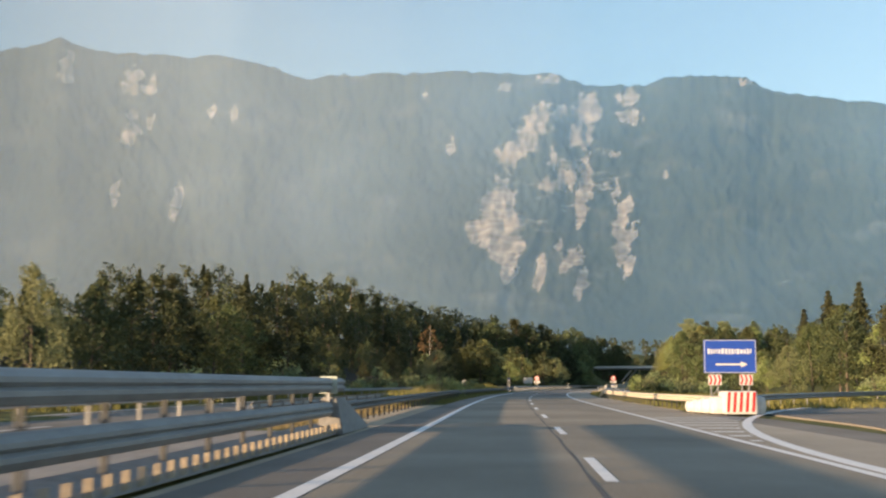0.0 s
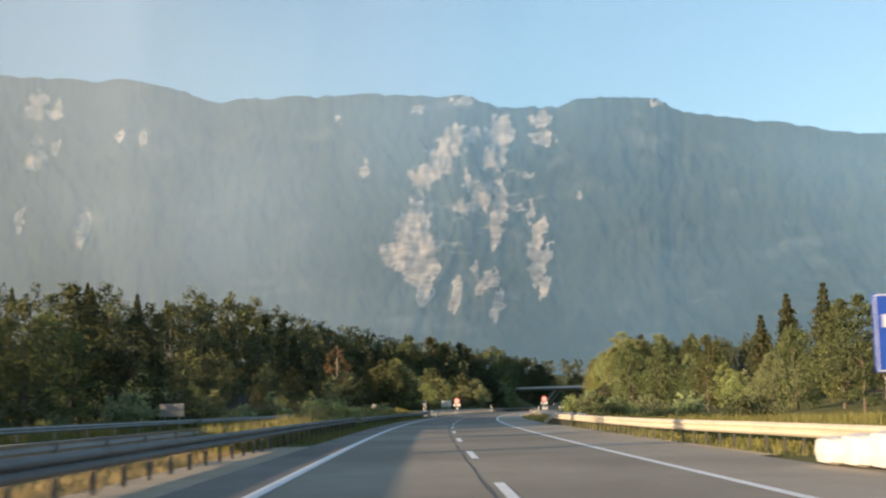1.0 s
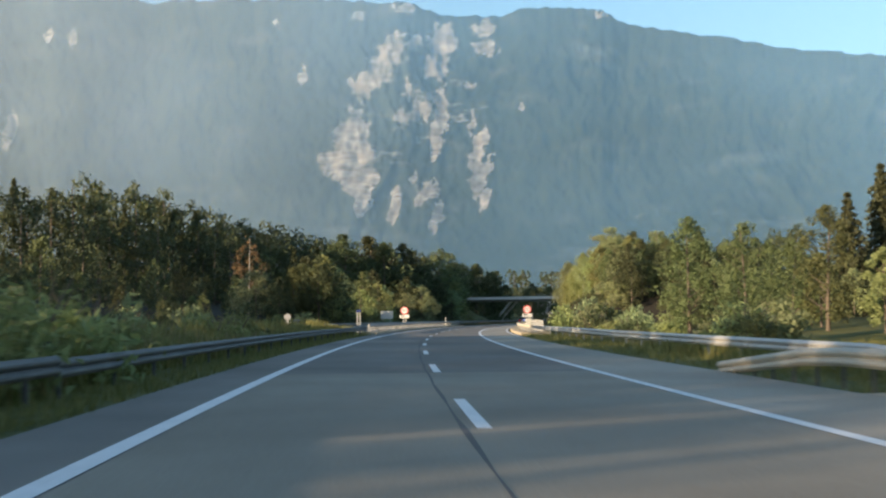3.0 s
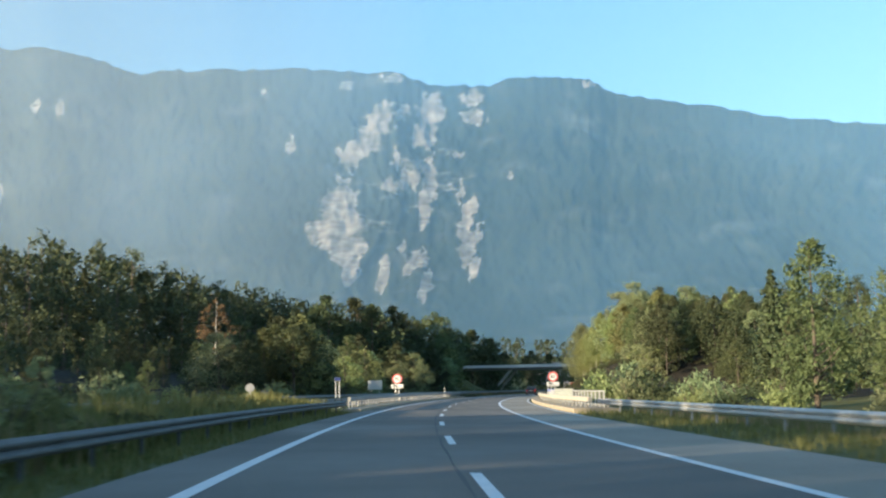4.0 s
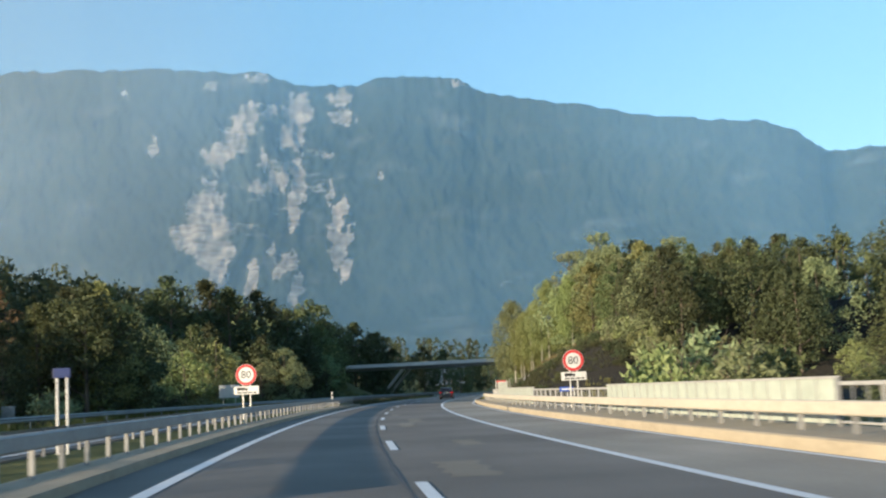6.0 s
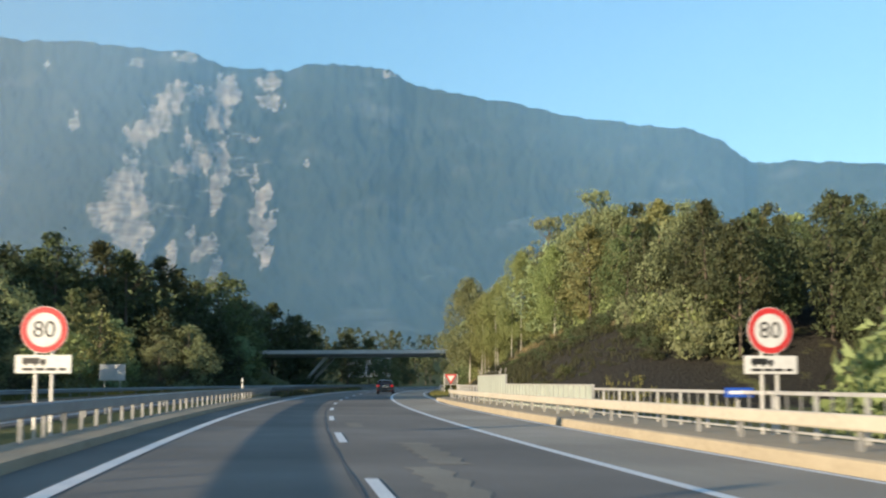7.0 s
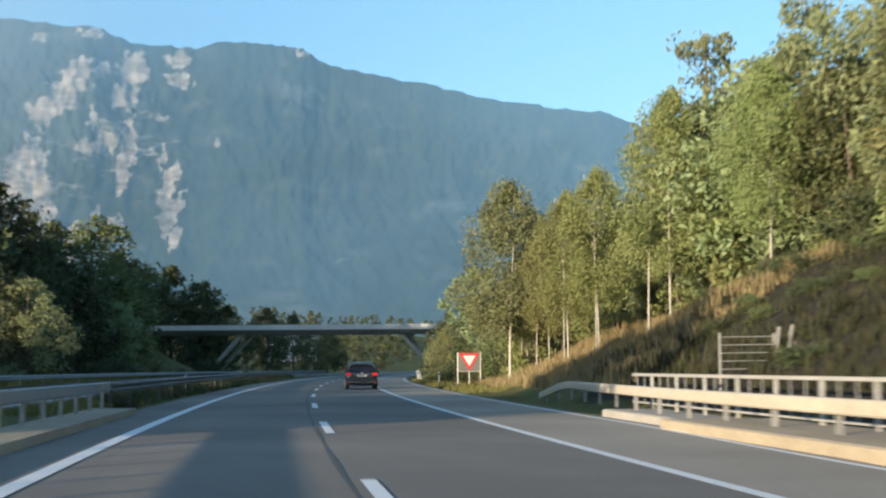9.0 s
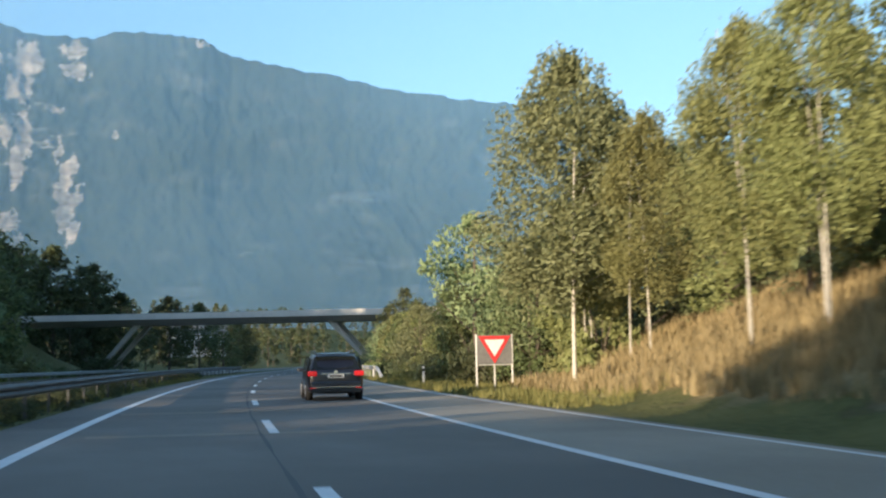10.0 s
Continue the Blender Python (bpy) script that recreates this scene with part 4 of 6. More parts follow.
# left woods: tall dark wood behind, lighter single trees in front
for s in np.arange(60, 480, 8.5):
    for lat0 in (-50, -60, -72, -86, -104, -124):
        k = rng.uniform(0.5, 0.64) + 0.36 * float(ease(290, 360, s)) + 0.20 * float(ease(375, 420, s)) + 0.24 * float(ease(-60, -95, lat0) * ease(240, 290, s))
        wood((["dark", "dark", "spruce", "dark", "broad", "dark", "dark"] if lat0 < -66 else ["dark", "dark", "dark", "broad", "dark", "dark", "spruce"])[int(rng.integers(7))], s + rng.uniform(-4, 4), lat0 + rng.uniform(-4, 4), k)
for s in np.arange(56, 470, 9.0):
    for lat0 in (-30, -39):
        if s > 150 and rng.uniform() < (0.6 if s < 260 else 0.75):
            kind = ["dark", "broad", "gold", "pale", "dark"][int(rng.integers(5))]
            plant(kind, s + rng.uniform(-3, 3), lat0 + rng.uniform(-3, 3), rng.uniform(0.36, 0.50) + 0.32 * float(ease(255, 310, s)), group="left woods")
grown("brown", 318, -43, 17.2, 0, "left woods")
grown("pine", 336, -32.5, 13.3, 0, "left woods")
for s, lat, top in ((340, -35, 13.4), (360, -36, 14.8), (380, -37, 17.4), (395, -35, 17.8), (410, -34, 18.8), (420, -31, 15.8), (440, -31, 18.8), (450, -32, 15),
                    (428, -36, 18), (458, -33, 16), (402, -41, 20), (388, -43, 20), (496, -40, 19.5), (497, -35, 19), (500, -30, 16.8), (502, -26.5, 12.3), (506, -33, 17), (503, -44, 20), (540, -27, 14), (552, -24, 13), (565, -22, 11), (580, -22, 11)):
    grown(["broad", "dark", "dark"][int(rng.integers(3))], s, lat, top + (2.2 if 370 < s < 480 else 0.0), group="left woods", wide=1.2)
# gold and pale leaf kinds give these front trees their lit look
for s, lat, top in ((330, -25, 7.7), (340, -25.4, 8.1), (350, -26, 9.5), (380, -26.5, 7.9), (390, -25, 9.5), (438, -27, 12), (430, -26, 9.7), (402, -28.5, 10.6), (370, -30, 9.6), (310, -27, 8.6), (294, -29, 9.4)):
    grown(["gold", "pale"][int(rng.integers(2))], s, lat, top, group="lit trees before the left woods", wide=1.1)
# row added to shade the road; gold and pale kinds look lit by colour
for s in np.arange(286, 307, 3.1):
    for lat0 in (-23.2, -27.0):
        grown(["dark", "broad", "gold", "pale", "broad"][int(rng.integers(5))], s + rng.uniform(-0.8, 0.8), lat0 + rng.uniform(-0.6, 0.6), rng.uniform(9.8, 12.2) - (1.6 if s < 262 else 0), group="left woods", wide=1.1)
grown("dark", 161, -26.5, 13.4, 1, "left woods", 1.25)
grown("gold", 168, -25.5, 12.6, 0, "left woods")
grown("dark", 134, -24.5, 9.6, 0, "left woods", 1.1)
# the row beyond the opposite carriageway that throws the evening shade across the road
for s in np.arange(88, 148, 5.5):
    plant(["dark", "broad", "dark"][int(rng.integers(3))], s + rng.uniform(-1.5, 1.5), -29.5 + rng.uniform(-2, 1), rng.uniform(0.62, 0.72) * (0.8 if s < 96 else 1.0), group="left woods")
for s in np.arange(282, 372, 8.0):
    grown(["dark", "broad", "pale"][int(rng.integers(3))], s + rng.uniform(-2, 2), -33 + rng.uniform(-2, 2), float(np.interp(s, (282, 340, 372), (10.5, 12.5, 14.5))) + rng.uniform(-1.5, 0.5), group="left woods", wide=1.15)

# loose trees added on the left, partly out of view, whose narrow shadows stripe the road
for s, lat, top, k in ((48, -26, 7.0, "gold"), (66, -25, 8.0, "pale")):
    grown(k, s, lat, top, group="loose verge trees", wide=0.6)

for s, lat, k, w_ in ((243, 14.6, 1.35, 1), (245.5, 16.4, 1.5, 3), (248, 17.4, 1.6, 0), (251, 19.2, 1.6, 1), (241, 17.5, 1.4, 0), (238, 16.2, 1.1, 3)):
    plant("bush", s, lat, k, w_, "shrubs behind the bridge railing", tall=1.15)

# bushes
for s in np.arange(92, 192, 5.0):
    plant("bush", s, -6.35 + rng.uniform(-0.25, 0.25), rng.uniform(0.30, 0.62), int(rng.integers(2)), "bushes in the median", tall=0.9)
for s, k in ((112, 0.9), (117, 1.0), (121, 0.85), (140, 0.7), (145, 0.75)):
    plant("bush", s, -6.7, k, 1, "bushes in the median")
for s in np.arange(44, 480, 9.0):
    plant("bush", s + rng.uniform(-2, 2), -23.2 + rng.uniform(-2, 1.0), rng.uniform(0.7, 1.4), int(rng.integers(4)), "bushes left of the road")
for s in np.arange(64, 256, 8.0):
    lat0 = 17 + rng.uniform(-3, 4) + (9 if s < 110 else 0)
    plant("bush", s + rng.uniform(-2, 2), lat0, rng.uniform(0.6, 1.2), int(rng.integers(4)), "bushes right of the road")
for s in np.arange(288, 362, 2.6):
    plant("bush", s + rng.uniform(-1, 1), (19.8 if s > 328 else 21.0) + rng.uniform(-2, 2), rng.uniform(0.7, 1.25), int(rng.integers(4)), "bushes on the bank", tall=1.2)
for k in range(34):
    s, q = rng.uniform(288, 331), rng.uniform(0, 1) ** 0.6
    plant("bush", s, 18.2 + 4.0 * q, rng.uniform(0.22, 0.5) + 0.5 * q, int(rng.integers(4)) if q > 0.6 else 2, "bushes on the bank", tall=rng.uniform(0.8, 1.2))
for k in range(62):
    plant("bush", rng.uniform(286, 330), 11.6 + 8.5 * rng.uniform(0, 1) ** 0.6, rng.uniform(0.16, 0.46), [2, 2, 2, 0][int(rng.integers(4))], "weeds on the bare bank", tall=rng.uniform(0.7, 1.3))
# dark bushes added under the rail, their leaf colour standing for the shade there
for s in np.arange(317, 430, 3.0):
    plant("bush", s, -4.95 - 0.9 * float(ease(345, 420, s)) + rng.uniform(-0.1, 0.1), rng.uniform(0.34, 0.44), 2, "bushes in the median", tall=0.85)
for s in np.arange(356, 392, 3.0):
    plant("bush", s + rng.uniform(-1, 1), (12.6 if s > 366 else 14.4) + rng.uniform(-0.6, 1.2), rng.uniform(0.5, 0.95), int(rng.integers(4)), "bushes on the bank", tall=1.3)


def join_wood():
    """All the trees of the far woods in one mesh: trunks and leafy crowns."""
    protos = {"dark": (M_LEAF_DARK, 17, 10.5), "broad": (M_LEAF, 15, 9.5), "gold": (M_LEAF_GOLD, 11, 7), "pale": (M_LEAF_PALE, 13, 8.5), "spruce": (M_NEEDLE, 16, 9.0)}
    mats = [M_BARK] + [v[0] for v in protos.values()]
    r = np.random.default_rng(77)
    shapes = {}
    for q, (kind, (mat, h, w)) in enumerate(protos.items()):
        shapes[kind] = []
        for v_ in range(6):
            n, big = (880, 1.12) if v_ < 4 else (260, 1.9)
            if kind == "spruce":
                k = r.uniform(0.05, 1.0, n) ** 0.8
                a = r.uniform(0, 2 * math.pi, n)
                rad = w * 0.5 * (1.02 - k) * np.sqrt(r.uniform(0.2, 1, n))
                c = np.stack([np.cos(a) * rad, np.sin(a) * rad, h * k - rad * 0.3], 1)
            else:
                cl = 40 if v_ < 4 else 16
                kk = r.uniform(0.14, 1.0, cl)
                prof = np.sin(np.pi * (0.16 + 0.84 * (kk - 0.14) / 0.86) ** 0.95) ** 0.7
                a = r.uniform(0, 2 * math.pi, cl)
                rad = w * 0.46 * prof * np.sqrt(r.uniform(0.2, 1, cl))
                cc = np.stack([np.cos(a) * rad, np.sin(a) * rad, h * kk], 1)
                d = r.normal(size=(n, 3))
                d /= np.linalg.norm(d, axis=1)[:, None]
                c = cc[r.integers(0, cl, n)] + d * w * 0.14 * r.uniform(0.4, 1, (n, 1))
            nrm = r.normal(size=(n, 3)) + (0, 0, 0.1)
            nrm /= np.linalg.norm(nrm, axis=1)[:, None]
            t = np.cross(nrm, r.normal(size=(n, 3)))
            t /= np.linalg.norm(t, axis=1)[:, None]
            b = np.cross(nrm, t)
            sz = (0.47 if kind != "spruce" else 0.44) * big * r.uniform(0.6, 1.25, (n, 1))
            shapes[kind].append((np.stack([c - t * sz, c - b * sz * 0.6, c + t * sz + b * sz * 0.4], 1), q + 1, h))
    vs, ms = [], []
    for kind, s, lat, scale, tall in WOOD:
        quads, mi, h = shapes[kind][int(r.integers(4)) if s < 560 else 4 + int(r.integers(2))]
        a = r.uniform(0, 6.28)
        rot = np.array([[math.cos(a), -math.sin(a), 0], [math.sin(a), math.cos(a), 0], [0, 0, tall]])
        p = np.array(at(s, lat, ground_height(s, lat) - 0.2))
        vs.append((quads.reshape(-1, 3) @ rot.T * scale + p).reshape(-1, 3, 3))
        ms.append(np.full(len(quads), mi))
        tr = []
        for k in range(5):
            a0, a1 = 2 * math.pi * k / 5, 2 * math.pi * (k + 1) / 5
            r0, r1 = 0.016 * h, 0.004 * h
            lo, hi = [(r0 * math.cos(q), r0 * math.sin(q), 0) for q in (a0, a1)], [(r1 * math.cos(q), r1 * math.sin(q), h * 0.9) for q in (a0, a1)]
            tr += [[lo[0], lo[1], hi[1]], [lo[0], hi[1], hi[0]]]
        vs.append(np.array(tr) * scale + p)
        ms.append(np.zeros(10))
    v = np.concatenate(vs)
    n = len(v)
    me = bpy.data.meshes.new("far_woods")
    me.vertices.add(n * 3)
    me.vertices.foreach_set("co", v.reshape(-1))
    me.loops.add(n * 3)
    me.loops.foreach_set("vertex_index", np.arange(n * 3, dtype=np.int32))
    me.polygons.add(n)
    me.polygons.foreach_set("loop_start", np.arange(0, n * 3, 3, dtype=np.int32))
    for m in mats:
        me.materials.append(m)
    me.polygons.foreach_set("material_index", np.concatenate(ms).astype(np.int32))
    me.update()
    tagged(new("far_woods", me), "dense dark mixed woods climbing the valley sides", "woods", kind="stuff")


join_wood()
for k in list(KINDS):
    for p in KINDS[k]:
        if p.name not in USED:
            bpy.data.batch_remove([*p.children, p])

# ---- guard rails, parapets, kerbs ----
W_BEAM = [(0.0, 0.31), (0.035, 0.29), (0.08, 0.25), (0.08, 0.215), (0.035, 0.175), (0.0, 0.155), (0.035, 0.135), (0.08, 0.095), (0.08, 0.06), (0.035, 0.02), (0.0, 0.0),
          (-0.012, 0.0), (0.02, 0.03), (0.062, 0.07), (0.062, 0.09), (0.02, 0.13), (-0.014, 0.155), (0.02, 0.18), (0.062, 0.222), (0.062, 0.245), (0.02, 0.28), (-0.012, 0.31)]
BOX_BEAM = [(-0.075, 0.0), (0.06, 0.0), (0.085, 0.03), (0.085, 0.21), (0.06, 0.24), (-0.075, 0.24)]


def flip(profile, side):
    return [(o * side, u) for o, u in profile]


def lat_of(lat, s):
    return lat(s) if callable(lat) else lat


def post_mesh(height, w, d, mat):
    """An open sigma post with a small foot and a spacer at its head."""
    bm = bmesh.new()
    box(bm, 0, 0, height / 2, 0.012, d, height)
    box(bm, w / 2, d / 2 - 0.006, height / 2, w, 0.012, height)
    box(bm, w / 2, -d / 2 + 0.006, height / 2, w, 0.012, height)
    box(bm, w / 2, 0, height - 0.12, w * 1.3, d * 0.8, 0.06, 0.008)
    me = bpy.data.meshes.new("post")
    bm.to_mesh(me)
    bm.free()
    me.materials.append(mat)
    return me


def guard_rail(label, s0, s1, lat, top, side, mat=None, gap=4.0, profile=W_BEAM, base=0.0, group="guard rails", ends=(0, 0), post_w=0.06, post_d=0.10, post_mat=None):
    """A rail on posts along the road. side: +1 when its face looks right, -1 when it looks left; ends: metres over which it dives into the ground."""
    mat = mat or M_STEEL
    hgt = max(u for o, u in profile)
    ob = thing("guard_rail", label, "guard rail", group)
    n = max(2, int((s1 - s0) / 2.0) + 1)
    verts, faces, k = [], [], len(profile)
    for s in np.linspace(s0, s1, n):
        dip = 0.0
        if ends[0] and s < s0 + ends[0]:
            dip = 1 - (s - s0) / ends[0]
        if ends[1] and s > s1 - ends[1]:
            dip = max(dip, 1 - (s1 - s) / ends[1])
        z = base + top - hgt - dip * (top - hgt + 0.12)
        for o, u in flip(profile, side):
            verts.append(at(s, lat_of(lat, s) + o, z + u))
    for i in range(n - 1):
        for j in range(k):
            a, b = i * k + j, i * k + (j + 1) % k
            faces.append((a, b, b + k, a + k) if side < 0 else (a, a + k, b + k, b))
    faces += [tuple(range(k)), tuple((n - 1) * k + j for j in range(k))]
    beam = new("beam", mesh_of("beam", verts, faces, (mat,)))
    beam.parent = ob
    pm = post_mesh(top - 0.02, post_w, post_d, post_mat or M_STEEL_OLD)
    s = s0 + 0.5
    while s < s1:
        dip = 0.0
        if ends[0] and s < s0 + ends[0]:
            dip = 1 - (s - s0) / ends[0]
        if ends[1] and s > s1 - ends[1]:
            dip = max(dip, 1 - (s1 - s) / ends[1])
        p = new("post", pm)
        p.parent = ob
        p.matrix_world = stand(s, lat_of(lat, s) - side * 0.03, base - dip * top) @ Matrix.Rotation(math.pi if side > 0 else 0.0, 4, "Z")
        s += gap
    return ob


# median, from the heavy parapet on
HEAVY = [(0.0, 0.0), (0.05, 0.02), (0.11, 0.09), (0.11, 0.14), (0.05, 0.18), (0.11, 0.22), (0.11, 0.27), (0.05, 0.33), (0.0, 0.35), (-0.06, 0.35), (-0.06, 0.0)]


def parapet():
    ob = thing("bridge_parapet", "heavy grey two-beam steel parapet on the median bridge", "guard rail")
    for nm, z in (("upper_beam", 1.00), ("lower_beam", 0.42)):
        o = new(nm, swept(nm, [(a, z + u) for a, u in HEAVY], -60, 33.5, -4.55, (M_STEEL_OLD,), 2.0))
        o.parent = ob
    bm = boxed(0, 0, 0.62, 0.07, 0.09, 1.30, 0.01)
    box(bm, -0.02, 0, 0.03, 0.30, 0.26, 0.05)
    pm = bpy.data.meshes.new("post")
    bm.to_mesh(pm)
    bm.free()
    # dark steel puts the shade on the parapet posts into their colour
    pm.materials.append(M_POST)
    for s in np.arange(-58, 34, 2.5):
        p = new("post", pm)
        p.parent = ob
        p.matrix_world = stand(s, -4.72)
    kb = new("kerb", swept("kerb", [(-0.35, 0.0), (0.25, 0.0), (0.22, 0.12), (-0.35, 0.24)], -60, 33.5, -4.6, (M_DECK,), 3.0))
    kb.parent = ob
    bm = boxed(0, 0, 0.16, 0.05, 0.07, 0.22)
    sm = bpy.data.meshes.new("stub")
    bm.to_mesh(sm)
    bm.free()
    sm.materials.append(M_SAND)
    for s in np.arange(-4, 32, 0.62):
        p = new("stub", sm)
        p.parent = ob
        p.matrix_world = stand(s, -4.30, 0.0)
    return ob


parapet()


def end_block():
    ob = thing("concrete_block", "grey concrete end block with a sloping front", "barrier", m=stand(31.2, -4.55))
    bm = bmesh.new()
    pts = [(0.0, 0.0), (5.6, 0.0), (5.4, 0.12), (3.4, 0.52), (1.6, 0.86), (0.0, 0.90)]
    lo = [bm.verts.new((-0.28 + 0.10 * (z / 0.9), y, z - 0.02)) for y, z in pts]
    hi = [bm.verts.new((0.36 - 0.16 * (z / 0.9), y, z - 0.02)) for y, z in pts]
    bm.faces.new(lo)
    bm.faces.new(hi[::-1])
    for i in range(len(pts)):
        j = (i + 1) % len(pts)
        bm.faces.new((lo[i], hi[i], hi[j], lo[j]))
    bmesh.ops.recalc_face_normals(bm, faces=bm.faces)
    bmesh.ops.bevel(bm, geom=list(bm.edges), offset=0.03, segments=2, affect="EDGES")
    # the parapet's shade on the block is put into this darker concrete
    part("block", bm, M_DECK, ob)
    part("marker_plate", boxed(0.0, -0.03, 1.18, 0.42, 0.03, 0.42, 0.008), M_PANEL, ob, "small pale marker plate")
    part("marker_post", boxed(0.0, -0.06, 0.9, 0.05, 0.04, 0.6), M_STEEL, ob)
    return ob


end_block()
# the dim steel of the median rails also carries their shade
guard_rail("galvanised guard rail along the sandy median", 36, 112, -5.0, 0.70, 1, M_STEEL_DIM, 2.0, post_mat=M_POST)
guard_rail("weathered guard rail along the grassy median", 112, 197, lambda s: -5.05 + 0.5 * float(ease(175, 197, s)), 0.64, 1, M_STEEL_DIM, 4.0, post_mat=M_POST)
guard_rail("steel box rail on pale posts above the median kerb", 197, 312, -4.35, 0.74, 1, M_STEEL_OLD, 2.0, BOX_BEAM, base=0.10, post_w=0.07, post_d=0.08, post_mat=M_STEEL_OLD)
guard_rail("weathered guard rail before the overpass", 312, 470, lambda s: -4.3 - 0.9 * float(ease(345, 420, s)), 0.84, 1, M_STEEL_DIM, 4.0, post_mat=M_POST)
guard_rail("far guard rail of the opposite carriageway", 36, 470, -7.35, 0.70, -1, M_STEEL_OLD, 4.0)
guard_rail("guard rail at the outer edge of the opposite carriageway", -40, 480, -19.6, 0.70, 1, M_STEEL_OLD, 6.0)
guard_rail("heavy parapet rail of the opposite bridge", -60, 34, -7.3, 1.2, -1, M_STEEL_OLD, 3.0, HEAVY)

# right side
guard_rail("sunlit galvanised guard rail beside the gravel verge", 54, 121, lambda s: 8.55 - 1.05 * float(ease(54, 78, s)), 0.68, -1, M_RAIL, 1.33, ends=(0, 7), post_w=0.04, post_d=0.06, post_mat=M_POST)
guard_rail("guard rail set back behind the verge", 112, 192, lambda s: 9.9 - 0.5 * float(ease(170, 192, s)), 0.62, -1, M_STEEL, 4.0, ends=(5, 0))
guard_rail("guard rail along the exit lane", 55, 120, lambda s: ramp_left(s) - 1.5, 0.70, 1, M_STEEL_OLD, 3.0)
guard_rail("pale steel box rail along the bridge kerb", 186, 325.3, lambda s: 8.35 + 1.25 * float(ease(296, 326, s)), 0.60, -1, M_RAIL, 2.6, BOX_BEAM, base=0.14, ends=(0, 5), post_w=0.07, post_d=0.10)
guard_rail("white guard rail under the overpass", 392, 440, lambda s: 9.0, 0.85, -1, M_STEEL, 4.0, ends=(5, 0))


def kerb(s0, s1, l0, l1, h, label, mat=None):
    ob = new("kerb", swept("kerb", [(0.0, -0.05), (l1 - l0, -0.05), (l1 - l0, h), (0.07, h), (0.015, h - 0.03)], s0, s1, l0, (mat or M_CONCRETE,), 3.0))
    return tagged(ob, label, "kerb", kind="structure")


kerb(186, 302, 7.55, 9.75, 0.20, "sunlit concrete kerb and walkway of the bridge", M_KERB)
kerb(303.5, 309.8, 8.3, 9.75, 0.14, "low concrete kerb at the end of the bridge")
kerb(196, 312, -4.75, -3.6, 0.16, "pale concrete kerb of the median", M_KERB)


def handrail(s0, s1, lat, label):
    ob = thing("handrail", label, "railing", "bridge railings")
    for nm, z0, z1 in (("top_bar", 0.82, 0.89), ("bottom_bar", 0.12, 0.16)):
        o = new(nm, swept(nm, [(-0.035, z0), (0.035, z0), (0.035, z1), (-0.035, z1)], s0, s1, lat, (M_STEEL,), 3.0, base=0.15))
        o.parent = ob
    bm = boxed(0, 0, 0.44, 0.06, 0.06, 0.88)
    pm = bpy.data.meshes.new("post")
    bm.to_mesh(pm)
    bm.free()
    pm.materials.append(M_STEEL)
    bm = boxed(0, 0, 0.49, 0.02, 0.035, 0.68)
    bmh = bpy.data.meshes.new("baluster")
    bm.to_mesh(bmh)
    bm.free()
    bmh.materials.append(M_STEEL_OLD)
    for i, s in enumerate(np.arange(s0 + 0.1, s1, 0.7)):
        p = new("post" if i % 3 == 0 else "baluster", pm if i % 3 == 0 else bmh)
        p.parent = ob
        p.matrix_world = stand(s, lat, 0.15)
    return ob


handrail(188.8, 207.6, 9.35, "galvanised bridge handrail with close balusters")
handrail(230.8, 255.2, 9.35, "galvanised bridge handrail with close balusters")
handrail(290.2, 311, 9.45, "galvanised bridge handrail with close balusters")


def blue_plate():
    ob = thing("name_plate", "small blue plate on the bridge handrail", "sign", m=stand(241.1, 9.27))
    part("panel", boxed(0, -0.04, 1.00, 0.62, 0.02, 0.20, 0.006), P_BLUE, ob)
    part("text_bar", boxed(0, -0.053, 1.00, 0.46, 0.006, 0.07), P_TEXT, ob)
    return ob


def screen(stretches):
    """Pale parapet screen in panels; a stretch: from, to, height."""
    ob = thing("parapet_screen", "pale translucent-white parapet screen of upright panels", "barrier")
    width = 1.0
    for s0, s1, top in stretches:
        n = int(round((s1 - s0) / width))
        w = (s1 - s0) / n
        bm = boxed(0, 0, (top + 0.25) / 2, 0.05, w - 0.025, top - 0.25, 0.008)
        pm = bpy.data.meshes.new("panel")
        bm.to_mesh(pm)
        bm.free()
        pm.materials.append(M_PANEL)
        bm = boxed(0, 0, (top + 0.17) / 2, 0.09, 0.045, top - 0.14)
        sm = bpy.data.meshes.new("stile")
        bm.to_mesh(sm)
        bm.free()
        sm.materials.append(M_STEEL_OLD)
        for i in range(n):
            p = new("panel", pm)
            p.parent = ob
            p.matrix_world = stand(s0 + (i + 0.5) * w, 9.3)
            q = new("stile", sm)
            q.parent = ob
            q.matrix_world = stand(s0 + i * w, 9.3)
        o = new("middle_rail", swept("middle_rail", [(-0.04, 0.62), (0.04, 0.62), (0.04, 0.66), (-0.04, 0.66)], s0, s1, 9.3, (M_STEEL,), 3.0))
        o.parent = ob
        o = new("cap_rail", swept("cap_rail", [(-0.05, top), (0.05, top), (0.05, top + 0.045), (-0.05, top + 0.045)], s0, s1, 9.3, (M_STEEL,), 3.0))
        o.parent = ob
    return ob


screen(((207.7, 230.7, 1.10),))
screen(((255.3, 276.0, 1.10), (276.0, 289.6, 1.54)))

